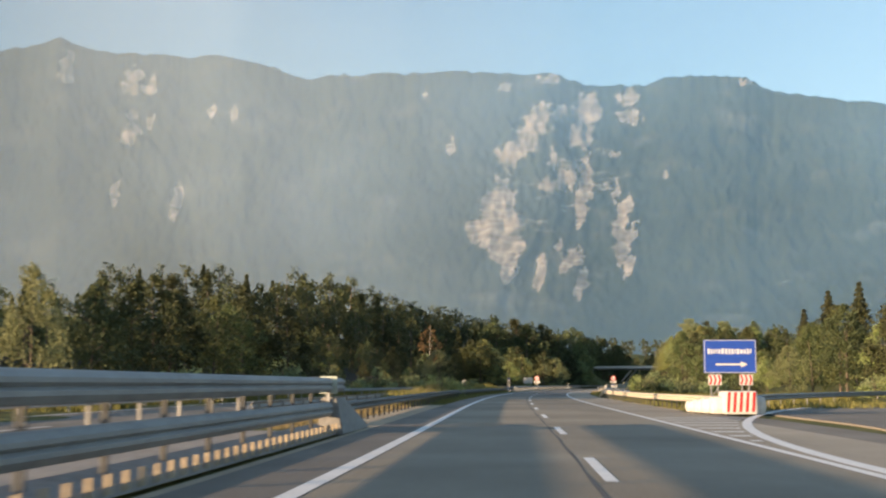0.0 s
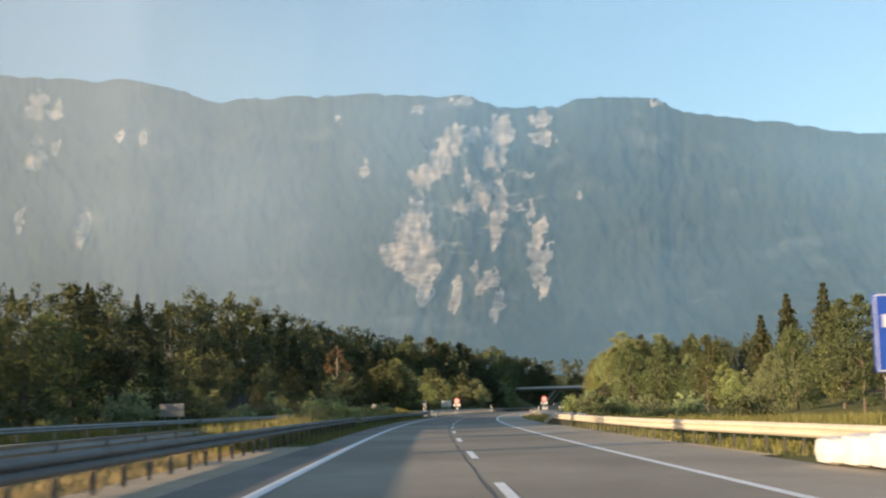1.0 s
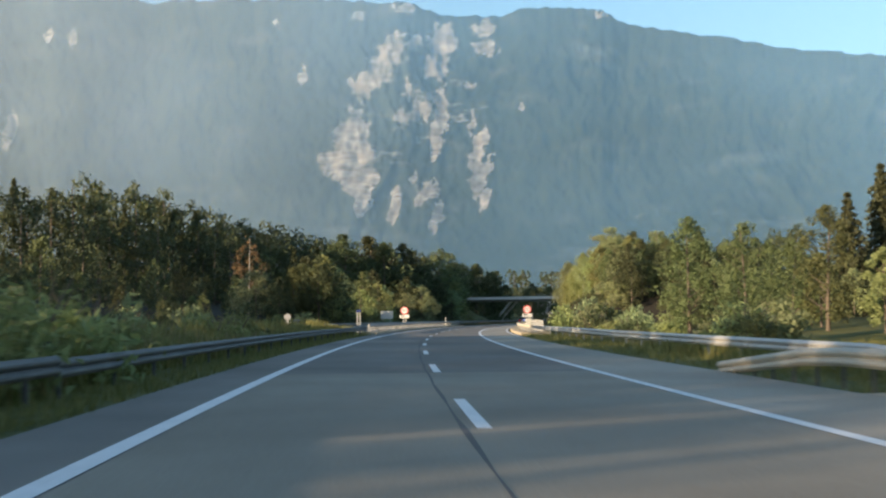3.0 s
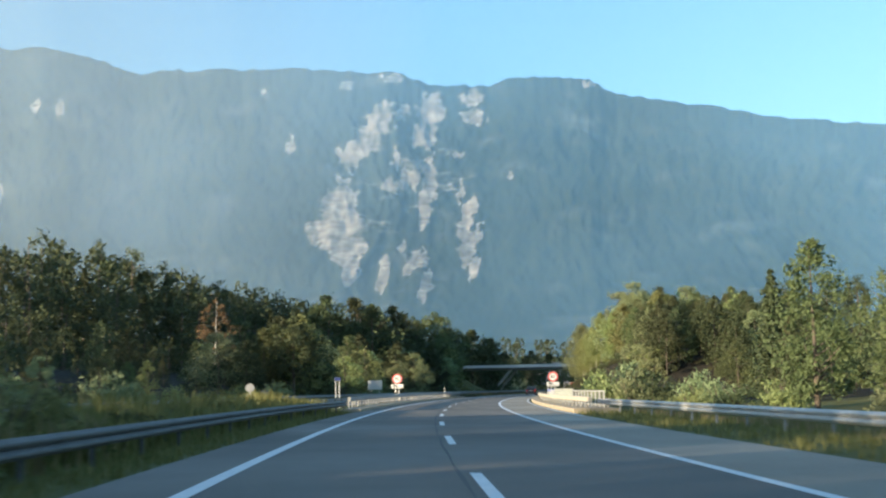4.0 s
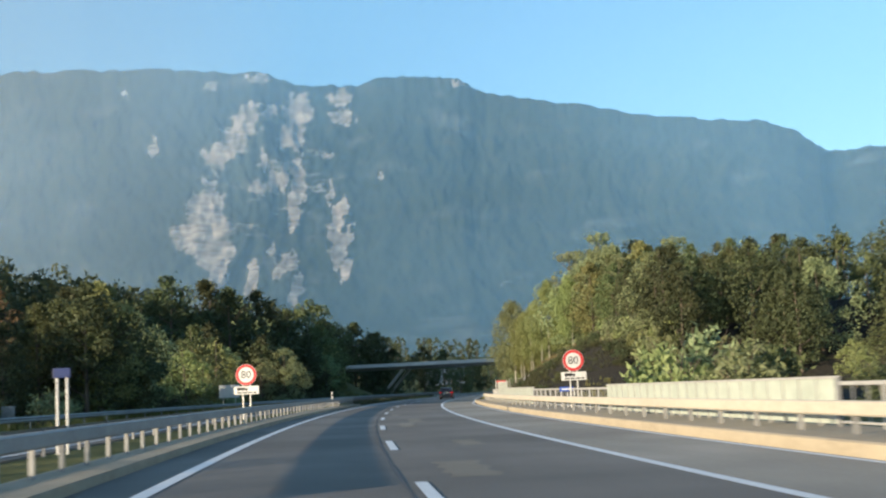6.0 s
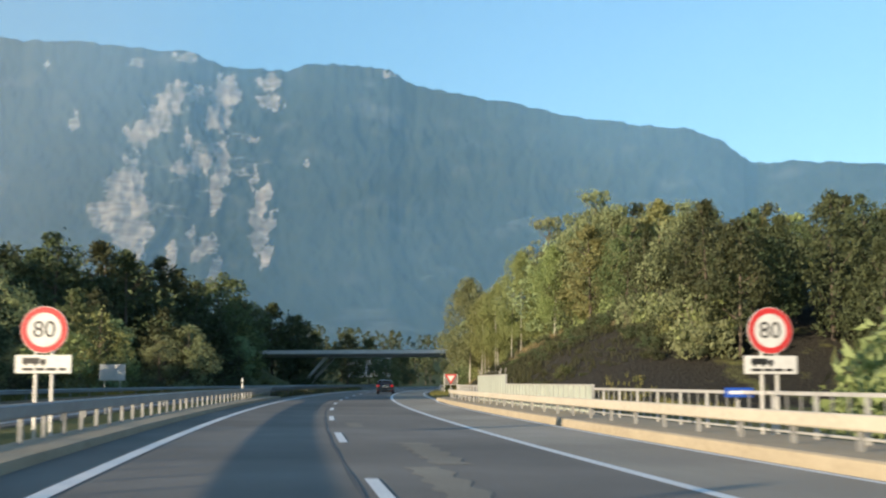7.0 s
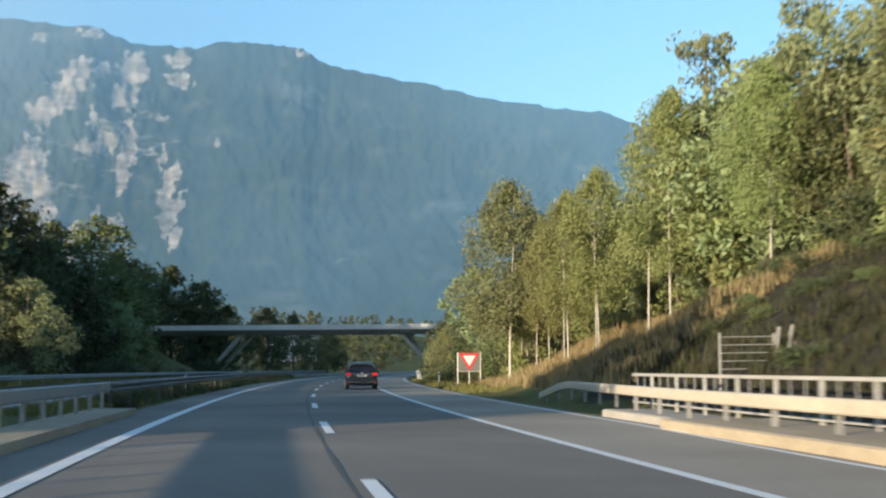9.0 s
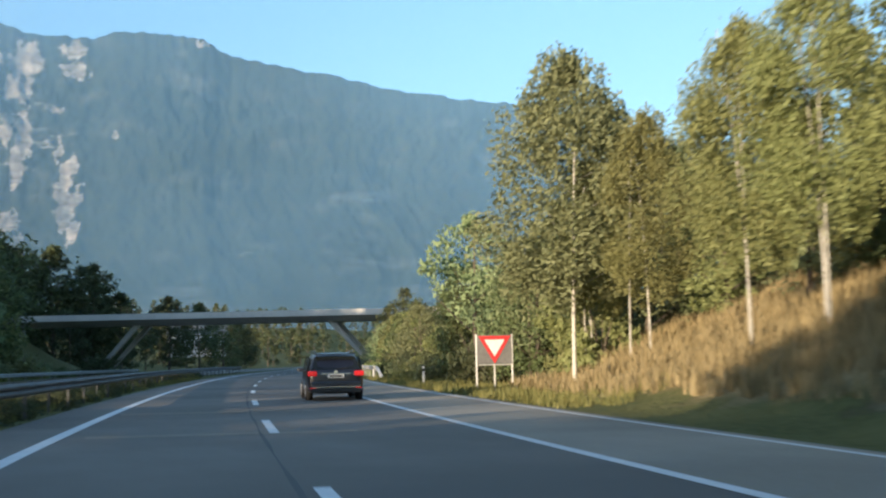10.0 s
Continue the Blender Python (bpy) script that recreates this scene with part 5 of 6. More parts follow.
# ---- overpass ----
def overpass():
    ob = thing("overpass", "grey concrete road bridge on slanted legs crossing the motorway", "bridge", m=stand(474.5, -6.0, 0.0, radians(-9)))
    L = 60.0
    bm = bmesh.new()
    n = 24
    prof = []
    for i in range(n + 1):
        x = -L + 2 * L * i / n
        arch = 0.0 * math.cos(min(1.0, abs(x) / 34) * math.pi / 2)
        prof.append((x, arch))
    lo = []
    for y, zt, zb in ((-4.2, 7.0, 6.25), (4.2, 7.0, 6.25)):
        lo.append(([bm.verts.new((x, y, zt + a)) for x, a in prof], [bm.verts.new((x, y * 0.75, zb + a * 1.3)) for x, a in prof]))
    (ta, ba), (tb, bb) = lo
    for i in range(n):
        bm.faces.new((ta[i], ta[i + 1], tb[i + 1], tb[i]))
        bm.faces.new((ba[i], bb[i], bb[i + 1], ba[i + 1]))
        bm.faces.new((ta[i], ba[i], ba[i + 1], ta[i + 1]))
        bm.faces.new((tb[i], tb[i + 1], bb[i + 1], bb[i]))
    bmesh.ops.recalc_face_normals(bm, faces=bm.faces)
    part("deck", bm, M_DECK, ob)
    for y in (-4.25, 4.25):
        bm = bmesh.new()
        a_ = [bm.verts.new((x, y - 0.12, 6.85 + a)) for x, a in prof]
        b_ = [bm.verts.new((x, y - 0.12, 7.60 + a)) for x, a in prof]
        c_ = [bm.verts.new((x, y + 0.12, 7.60 + a)) for x, a in prof]
        d_ = [bm.verts.new((x, y + 0.12, 6.85 + a)) for x, a in prof]
        for i in range(n):
            for p, q in ((a_, b_), (b_, c_), (c_, d_), (d_, a_)):
                bm.faces.new((p[i], p[i + 1], q[i + 1], q[i]))
        bmesh.ops.recalc_face_normals(bm, faces=bm.faces)
        part("fascia", bm, M_FASCIA, ob, "pale concrete edge beam")
    for sx in (-1, 1):
        for y in (-2.2, 2.2):
            bm = bmesh.new()
            x0, x1 = sx * 12.4, sx * 18.4
            v = []
            for x, z, w in ((x0, 6.25, 0.42), (x1, -0.3, 0.24)):
                v.append([bm.verts.new((x - w, y - 0.3, z)), bm.verts.new((x + w, y - 0.3, z)), bm.verts.new((x + w, y + 0.3, z)), bm.verts.new((x - w, y + 0.3, z))])
            for i in range(4):
                j = (i + 1) % 4
                bm.faces.new((v[0][i], v[0][j], v[1][j], v[1][i]))
            bm.faces.new(v[0])
            bm.faces.new(v[1][::-1])
            bmesh.ops.recalc_face_normals(bm, faces=bm.faces)
            bmesh.ops.bevel(bm, geom=list(bm.edges), offset=0.04, segments=1, affect="EDGES")
            part("leg", bm, M_CONCRETE, ob)
        part("abutment", boxed(sx * 33, 0, 2.6, 6.0, 8.6, 7.0, 0.08), M_DECK, ob)
    # earth ramps at both ends
    return ob


overpass()


def bank(s, lat, length, width, height, label):
    """An earth ramp that carries a road up to the overpass."""
    bm = bmesh.new()
    nx, ny = 16, 10
    g = []
    for i in range(nx + 1):
        row = []
        for j in range(ny + 1):
            u, v = i / nx * 2 - 1, j / ny * 2 - 1
            h = height * float(1 - ease(0.45, 1.0, abs(v))) * float(1 - ease(0.75, 1.0, abs(u)))
            row.append(bm.verts.new((u * length / 2, v * width / 2, h - 0.3 + 0.25 * noise.noise((u * 4, v * 4, s)))))
        g.append(row)
    for i in range(nx):
        for j in range(ny):
            bm.faces.new((g[i][j], g[i + 1][j], g[i + 1][j + 1], g[i][j + 1]))
    me = bpy.data.meshes.new("embankment")
    bm.to_mesh(me)
    bm.free()
    me.materials.append(M_GRASS)
    me.shade_smooth()
    ob = tagged(new("embankment", me), label, "embankment", kind="structure")
    ob.matrix_world = stand(s, lat, 0, radians(-9))
    return ob


bank(475, 55, 82, 40, 6.6, "grassy earth ramp up to the overpass")
bank(475, -68, 82, 40, 6.6, "grassy earth ramp up to the overpass")


# ---- paints ----
def paint(name, c, rough=0.4, metal=0.0, coat=0.0):
    m, nt, b = material(name)
    n = world_noise(nt, 6.0, 4.0)
    col = mixed(nt, ramp(nt, n, 0.3, 0.75), c, tuple(v * 0.82 for v in c))
    nt.links.new(col, b.inputs["Base Color"])
    b.inputs["Roughness"].default_value, b.inputs["Metallic"].default_value, b.inputs["Coat Weight"].default_value = rough, metal, coat
    return m


P_BLUE = paint("sign_blue", (0.018, 0.075, 0.42), 0.45)
P_NAVY = paint("sign_dark_blue", (0.012, 0.028, 0.13), 0.5)
P_WHITE = paint("sign_white", (0.66, 0.66, 0.64), 0.5)
P_RED = paint("sign_red", (0.52, 0.03, 0.03), 0.5)
P_BLACK = paint("sign_black", (0.02, 0.02, 0.02), 0.5)
P_GREYBACK = paint("sign_back", (0.27, 0.275, 0.28), 0.5, 0.4)
P_TEXT = paint("sign_text", (0.62, 0.66, 0.74), 0.5)


def disc(bm, cx, cz, y, r0, r1, seg=36):
    """A flat ring in the plane y, facing the traffic."""
    a = [bm.verts.new((cx + r1 * math.cos(2 * math.pi * k / seg), y, cz + r1 * math.sin(2 * math.pi * k / seg))) for k in range(seg)]
    if r0 <= 0:
        bm.faces.new(a)
    else:
        b = [bm.verts.new((cx + r0 * math.cos(2 * math.pi * k / seg), y, cz + r0 * math.sin(2 * math.pi * k / seg))) for k in range(seg)]
        for k in range(seg):
            j = (k + 1) % seg
            bm.faces.new((a[k], a[j], b[j], b[k]))
    return bm


def lettering(text, size, mat, parent, x, y, z, name="numerals"):
    cu = bpy.data.curves.new(name, "FONT")
    cu.body, cu.size, cu.align_x, cu.align_y, cu.extrude = text, size, "CENTER", "CENTER", 0.002
    tmp = bpy.data.objects.new(name, cu)
    scene.collection.objects.link(tmp)
    me = bpy.data.meshes.new_from_object(tmp.evaluated_get(bpy.context.evaluated_depsgraph_get()))
    bpy.data.objects.remove(tmp)
    me.materials.clear()
    me.materials.append(mat)
    ob = new(name, me)
    ob.parent = parent
    ob.matrix_local = pose(x, y, z, 90, 0, 0)
    return ob


def speed_sign(s, lat, ang, label):
    """A round limit sign over a white plate on two posts."""
    ob = thing("speed_limit_sign", label, "road sign", "speed limit signs", m=stand(s, lat, 0.0, ang))
    for x in (-0.16, 0.16):
        part("post", rodded((x, 0.06, -0.1), (x, 0.06, 2.55), 0.032), M_STEEL, ob)
    rot = Matrix.Rotation(math.pi / 2, 4, "X")
    bm = bmesh.new()
    bmesh.ops.create_cone(bm, cap_ends=True, segments=40, radius1=0.46, radius2=0.46, depth=0.03, matrix=Matrix.Translation((0, 0.0, 2.22)) @ rot)
    face = part("disc", bm, P_WHITE, ob)
    part("red_ring", disc(bmesh.new(), 0, 2.22, -0.019, 0.335, 0.45), P_RED, face, "red border ring")
    lettering("80", 0.46, P_BLACK, face, 0, -0.019, 2.215)
    pl = part("plate", boxed(0, 0.0, 1.55, 1.10, 0.03, 0.36, 0.01), P_WHITE, ob, "white supplementary plate")
    # lorry outline and a line of unreadable text
    bm = boxed(-0.24, -0.019, 1.615, 0.34, 0.006, 0.12)
    box(bm, 0.0, -0.019, 1.60, 0.10, 0.006, 0.09)
    for x in (-0.34, -0.16, 0.0):
        box(bm, x, -0.019, 1.54, 0.05, 0.006, 0.05)
    part("lorry_symbol", bm, P_BLACK, pl)
    bm = bmesh.new()
    for k, (x, w) in enumerate(((-0.30, 0.22), (-0.06, 0.18), (0.16, 0.20), (0.38, 0.14))):
        box(bm, x, -0.019, 1.45, w, 0.006, 0.055)
    part("text_bar", bm, P_BLACK, pl)
    return ob


speed_sign(239.6, 9.42, radians(4), "round white limit sign with red ring over a white plate")
speed_sign(241.0, -4.75, radians(-6), "round limit sign in the median with white plate")


def direction_sign():
    ob = thing("direction_sign", "blue exit direction board with white arrow on lattice posts", "road sign", m=stand(52.6, 8.7, 0.0))
    bd = part("board", boxed(0, 0, 2.30, 2.10, 0.06, 1.34, 0.03), P_BLUE, ob, "blue board with rounded corners")
    bm = bmesh.new()
    for x, z, w, h_ in ((0, 2.945, 2.02, 0.02), (0, 1.655, 2.02, 0.02), (-1.015, 2.3, 0.02, 1.28), (1.015, 2.3, 0.02, 1.28)):
        box(bm, x, -0.034, z, w, 0.006, h_)
    part("border", bm, P_TEXT, bd)
    bm = bmesh.new()
    r = np.random.default_rng(5)
    x = -0.90
    while x < 0.84:
        w = r.uniform(0.05, 0.11)
        box(bm, x + w / 2, -0.034, 2.50 + r.uniform(-0.01, 0.01), w, 0.006, r.choice([0.17, 0.22, 0.17]))
        x += w + 0.035
    part("text_bar", bm, P_TEXT, bd, "pale unreadable place name")
    bm = boxed(-0.05, -0.034, 1.98, 1.05, 0.006, 0.07)
    v = [bm.verts.new(p) for p in ((0.42, -0.037, 1.86), (0.70, -0.037, 1.98), (0.42, -0.037, 2.10))]
    bm.faces.new(v)
    part("arrow", bm, P_WHITE, bd, "white arrow pointing right")
    for sx in (-0.62, 0.62):
        bm = bmesh.new()
        for dx in (-0.14, 0.14):
            rod(bm, (sx + dx, 0.10, -0.1), (sx + dx, 0.10, 2.7), 0.03)
        for i in range(6):
            z = 0.25 + i * 0.4
            d = 0.14 if i % 2 else -0.14
            rod(bm, (sx - d, 0.10, z), (sx + d, 0.10, z + 0.4), 0.018)
        part("lattice_post", bm, P_GREYBACK, ob)
    for sx in (-0.62, 0.62):
        ch = part("chevron_board", boxed(sx, -0.02, 1.36, 0.52, 0.03, 0.42, 0.01), P_WHITE, ob, "small red and white chevron board")
        bm = bmesh.new()
        for k in range(3):
            x0 = sx - 0.24 + k * 0.17
            up = [bm.verts.new(p) for p in ((x0, -0.037, 1.17), (x0 + 0.08, -0.037, 1.17), (x0 + 0.14, -0.037, 1.36), (x0 + 0.06, -0.037, 1.36))]
            bm.faces.new(up)
            dn = [bm.verts.new(p) for p in ((x0 + 0.06, -0.037, 1.36), (x0 + 0.14, -0.037, 1.36), (x0 + 0.08, -0.037, 1.55), (x0, -0.037, 1.55))]
            bm.faces.new(dn)
        part("red_chevron", bm, P_RED, ch)
    return ob


direction_sign()


def crash_cushion():
    ob = thing("crash_cushion", "white crash cushion with faded red stripes on its nose", "barrier", m=stand(50.6, 8.75))
    bm = bmesh.new()
    pts = [(-0.62, -0.0), (0.62, 0.0), (0.62, 0.93), (-0.62, 0.93)]
    box(bm, 0, 0.7, 0.47, 1.26, 1.4, 0.90, 0.09)
    part("nose", bm, P_WHITE, ob)
    for k in range(5):
        bm = bmesh.new()
        x = -0.56 + k * 0.24
        v = [bm.verts.new(p) for p in ((x, -0.006, 0.12), (x + 0.11, -0.006, 0.12), (x + 0.17, -0.006, 0.88), (x + 0.06, -0.006, 0.88))]
        bm.faces.new(v)
        part("red_stripe", bm, P_RED, ob)
    for sx in (-1, 1):
        bm = bmesh.new()
        for i in range(4):
            y = 0.9 + i * 0.95
            x = sx * (0.72 + 0.18 * i)
            box(bm, x, y, 0.36 - 0.03 * i, 0.70, 1.02, 0.72 - 0.07 * i, 0.22)
        part("side_segment", bm, P_WHITE, ob, "pale padded side segments")
    part("base_beam", boxed(0, 1.9, 0.05, 1.2, 3.6, 0.08), P_BLACK, ob)
    return ob


crash_cushion()


def yield_sign():
    ob = thing("yield_sign", "white board with red-bordered yield triangle between two posts", "road sign", m=stand(359.0, 10.55, ground_height(359, 10.55), radians(2)))
    for x in (-0.72, 0.72):
        part("post", rodded((x, 0.05, -0.2), (x, 0.05, 2.22), 0.038), M_STEEL, ob)
    part("post", rodded((0, 0.05, -0.2), (0, 0.05, 1.3), 0.03), M_STEEL, ob)
    part("crossbar", rodded((-0.72, 0.05, 1.02), (0.72, 0.05, 1.02), 0.022), M_STEEL, ob)
    tri = [(-0.66, 2.16), (0.66, 2.16), (0.0, 1.06)]
    brd = part("board", boxed(0, 0.02, 1.62, 1.40, 0.02, 1.14, 0.008), M_STEEL_DIM, ob, "dull grey backing board")
    bm = bmesh.new()
    f = bm.faces.new([bm.verts.new((x, -0.004, z)) for x, z in tri])
    part("red_triangle", bm, P_RED, brd, "red triangle pointing down")
    bm = bmesh.new()
    bm.faces.new([bm.verts.new((x * 0.62, -0.009, 1.79 + (z - 1.79) * 0.60)) for x, z in tri])
    part("white_triangle", bm, P_WHITE, brd)
    return ob


yield_sign()
blue_plate()


def back_board(s, lat, z, w, h_, label, mat=P_GREYBACK, posts=2, name="sign_board"):
    """A board on posts seen from behind or too far off to read."""
    g = ground_height(s, lat)
    ob = thing(name, label, "road sign", "small roadside boards", m=stand(s, lat, g))
    part("panel", boxed(0, 0, z - g, w, 0.05, h_, 0.02), mat, ob)
    for k in range(posts):
        x = 0 if posts == 1 else (-w * 0.3 if k == 0 else w * 0.3)
        part("post", rodded((x, 0.06, -0.2), (x, 0.06, z - g + h_ * 0.4), 0.035), M_STEEL, ob)
    if w > 0.7:
        part("stiffener", boxed(0, 0.045, z - g, w * 0.92, 0.03, 0.06), M_STEEL, ob)
    return ob


back_board(130.2, -20.6, 1.45, 1.9, 1.0, "pale grey back of a large road board", P_GREYBACK)
back_board(336.3, -21.4, 2.1, 2.4, 1.5, "white back of a road board beyond the median", P_WHITE)


def round_back_sign(s, lat):
    """A round sign with a plate below it, both seen from behind."""
    g = ground_height(s, lat)
    ob = thing("traffic_sign", "grey backs of a round sign and a plate on one post", "road sign", m=stand(s, lat, g))
    part("post", rodded((0, 0.06, -0.2), (0, 0.06, 2.1), 0.035), M_STEEL, ob)
    part("disc", rodded((0, -0.02, 1.66), (0, 0.03, 1.66), 0.42, None, 28), P_GREYBACK, ob)
    part("plate", boxed(0, 0, 0.92, 0.80, 0.03, 0.44, 0.01), P_GREYBACK, ob)
    return ob


round_back_sign(243.3, -18.85)
back_board(262.0, -21.4, 1.0, 0.8, 0.7, "small pale sign back beside the road", P_GREYBACK, 1)


def blue_post_sign():
    s, lat = 219.0, -8.6 + 1.2
    ob = thing("service_sign", "small dark blue sign on two tall white posts", "road sign", m=stand(s, lat))
    for x in (-0.13, 0.13):
        part("post", rodded((x, 0, -0.1), (x, 0, 2.0), 0.035), P_WHITE, ob)
    part("panel", boxed(0, -0.05, 2.08, 0.46, 0.03, 0.26, 0.015), P_NAVY, ob)
    return ob


blue_post_sign()


def delineator(s, lat, tall=0.95):
    ob = thing("delineator_post", "white plastic delineator post with dark band", "post", "delineator posts", m=stand(s, lat, ground_height(s, lat) if lat > 8 or lat < -4.8 else 0.1))
    part("shaft", boxed(0, 0, tall / 2 - 0.1, 0.11, 0.10, tall + 0.2, 0.03), P_WHITE, ob)
    part("band", boxed(0, 0, tall * 0.80, 0.118, 0.108, 0.16, 0.03), P_BLACK, ob)
    return ob


for s, lat in ((295.5, -4.75), (374, 9.6), (340, -5.0), (400, 8.9)):
    delineator(s, lat, 1.35 if s == 295.5 else 0.95)


def house():
    ob = thing("house", "small white house with grey roof beyond the overpass", "house", m=stand(594, -34, 3.0, 0.3))
    part("wall", boxed(0, 0, 2.2, 12, 9, 5.0, 0.03), P_WHITE, ob)
    bm = bmesh.new()
    v = [bm.verts.new(p) for p in ((-6.5, -5, 4.7), (6.5, -5, 4.7), (6.5, 5, 4.7), (-6.5, 5, 4.7), (-6.5, 0, 7.6), (6.5, 0, 7.6))]
    for f in ((0, 1, 5, 4), (2, 3, 4, 5), (0, 4, 3), (1, 2, 5), (0, 3, 2, 1)):
        bm.faces.new([v[i] for i in f])
    part("roof", bm, M_DECK, ob)
    for x in (-3.5, 0, 3.5):
        part("window", boxed(x, -4.52, 2.6, 1.2, 0.08, 1.3), P_BLACK, ob)
    return ob


house()


def mast():
    ob = thing("mast", "thin reddish mast standing among the trees", "mast", m=stand(542, -73, ground_height(542, -73)))
    part("pole", rodded((0, 0, -0.3), (0, 0, 18.5), 0.26, 0.16), M_BARK, ob)
    part("head", boxed(0, 0, 18.3, 0.9, 0.4, 0.5, 0.05), P_GREYBACK, ob)
    return ob


mast()


# ---- the car ahead ----
def car():
    navy = paint("navy_car_paint", (0.010, 0.011, 0.018), 0.35, 0.0, 0.6)
    glass, gnt, gb = material("tinted_glass")
    gb.inputs["Base Color"].default_value = (0.012, 0.015, 0.017, 1)
    gb.inputs["Roughness"].default_value = 0.06
    rubber = paint("rubber", (0.018, 0.018, 0.018), 0.85)
    alloy = paint("alloy", (0.5, 0.5, 0.5), 0.35, 0.8)
    chrome = paint("chrome", (0.7, 0.7, 0.7), 0.18, 1.0)
    plastic = paint("black_plastic", (0.02, 0.02, 0.02), 0.6)
    lamp, lnt, lb = material("tail_lamp_red")
    lb.inputs["Base Color"].default_value = (0.42, 0.01, 0.012, 1)
    lb.inputs["Roughness"].default_value = 0.15
    lb.inputs["Emission Color"].default_value = (1.0, 0.03, 0.03, 1)
    lb.inputs["Emission Strength"].default_value = 0.12
    ob = thing("car", "dark navy people carrier driving ahead with red tail lamps", "car", m=stand(349.0, 3.6, 0.0) @ Matrix.Diagonal((0.98, 0.98, 0.90, 1)))
    # body: rings of the section from the tail to the nose
    st = [(0.00, 0.74, 0.34, 0.98, 0.86), (0.05, 0.84, 0.27, 1.06, 0.92), (0.20, 0.89, 0.24, 1.38, 0.93), (0.42, 0.905, 0.22, 1.58, 0.93), (0.75, 0.91, 0.20, 1.645, 0.94),
          (1.4, 0.91, 0.20, 1.675, 0.94), (2.2, 0.91, 0.20, 1.675, 0.95), (2.9, 0.91, 0.20, 1.63, 0.96), (3.35, 0.905, 0.20, 1.44, 0.97), (3.75, 0.89, 0.20, 1.10, 0.96), (4.25, 0.86, 0.22, 0.95, 0.90), (4.60, 0.78, 0.26, 0.80, 0.72), (4.72, 0.62, 0.34, 0.66, 0.58)]
    bm = bmesh.new()
    rings = []
    for y, hw, zb, zt, belt in st:
        belt = min(belt, zt - 0.06)
        top_w = hw if zt < 1.0 else hw * (1 - 0.24 * (zt - belt) / 0.75)
        sec = [(hw * 0.80, zb), (hw * 0.97, zb + 0.10), (hw, zb + (belt - zb) * 0.45), (hw * 0.985, belt - 0.04), (hw * 0.96, belt + 0.01),
               ((hw * 0.96 + top_w) / 2, (belt + zt) / 2), (top_w * 0.97, zt - 0.09), (top_w * 0.86, zt - 0.025), (top_w * 0.5, zt)]
        ring = [bm.verts.new((x, y, z)) for x, z in sec] + [bm.verts.new((-x, y, z)) for x, z in sec[::-1]]
        rings.append(ring)
    k = len(rings[0])
    for a, b in zip(rings, rings[1:]):
        for i in range(k):
            j = (i + 1) % k
            bm.faces.new((a[i], a[j], b[j], b[i]))
    bm.faces.new(rings[0])
    bm.faces.new(rings[-1][::-1])
    bmesh.ops.recalc_face_normals(bm, faces=bm.faces)
    body = part("body", bm, navy, ob, "", True)
    sub = body.modifiers.new("round", "SUBSURF")
    sub.levels = sub.render_levels = 1

    def pane(name, corners, parent=ob, mat=glass, thick=0.012):
        b = bmesh.new()
        c = [Vector(p) for p in corners]
        n = (c[1] - c[0]).cross(c[3] - c[0]).normalized()
        f = [b.verts.new(p + n * thick) for p in c]
        g = [b.verts.new(p - n * thick) for p in c]
        b.faces.new(f)
        b.faces.new(g[::-1])
        for i in range(4):
            j = (i + 1) % 4
            b.faces.new((f[i], g[i], g[j], f[j]))
        return part(name, b, mat, parent)
    pane("rear_window", [(-0.76, 0.055, 1.06), (0.76, 0.055, 1.06), (0.64, 0.33, 1.50), (-0.64, 0.33, 1.50)])
    for sx in (-1, 1):
        for y0, y1 in ((0.55, 1.25), (1.32, 2.25), (2.32, 3.2)):
            z1 = 1.50 if y1 < 3 else 1.38
            pane("side_window", [(sx * 0.905, y0, 1.02), (sx * 0.905, y1, 1.02), (sx * 0.80, y1 - 0.08, z1), (sx * 0.80, y0 + 0.04, 1.50)])
        # tail lamp wraps round the corner
        b = boxed(sx * 0.74, 0.03, 0.93, 0.30, 0.12, 0.17, 0.035)
        tl = part("tail_lamp", b, lamp, ob, "glowing red tail lamp")
        part("reflector", boxed(sx * 0.72, -0.02, 0.43, 0.20, 0.03, 0.05, 0.01), lamp, ob)
        b = boxed(sx * 0.99, 3.0, 1.06, 0.18, 0.10, 0.13, 0.04)
        part("wing_mirror", b, navy, ob)
        b = rodded((sx * 0.60, 0.55, 1.715), (sx * 0.62, 2.7, 1.70), 0.02, seg=8)
        rod(b, (sx * 0.60, 0.6, 1.64), (sx * 0.60, 0.56, 1.715), 0.018, seg=6)
        rod(b, (sx * 0.62, 2.6, 1.64), (sx * 0.62, 2.68, 1.70), 0.018, seg=6)
        part("roof_rail", b, chrome, ob, "silver roof rail")
        for y in (0.92, 3.72):
            b = bmesh.new()
            bmesh.ops.create_cone(b, cap_ends=True, segments=28, radius1=0.325, radius2=0.325, depth=0.21, matrix=Matrix.Translation((sx * 0.80, y, 0.325)) @ Matrix.Rotation(math.pi / 2, 4, "Y"))
            bmesh.ops.bevel(b, geom=[e for e in b.edges], offset=0.03, segments=2, affect="EDGES")
            wh = part("wheel", b, rubber, ob, "", True)
            b = bmesh.new()
            bmesh.ops.create_cone(b, cap_ends=True, segments=20, radius1=0.21, radius2=0.20, depth=0.02, matrix=Matrix.Translation((sx * 0.912, y, 0.325)) @ Matrix.Rotation(math.pi / 2, 4, "Y"))
            for q in range(5):
                an = 2 * math.pi * q / 5
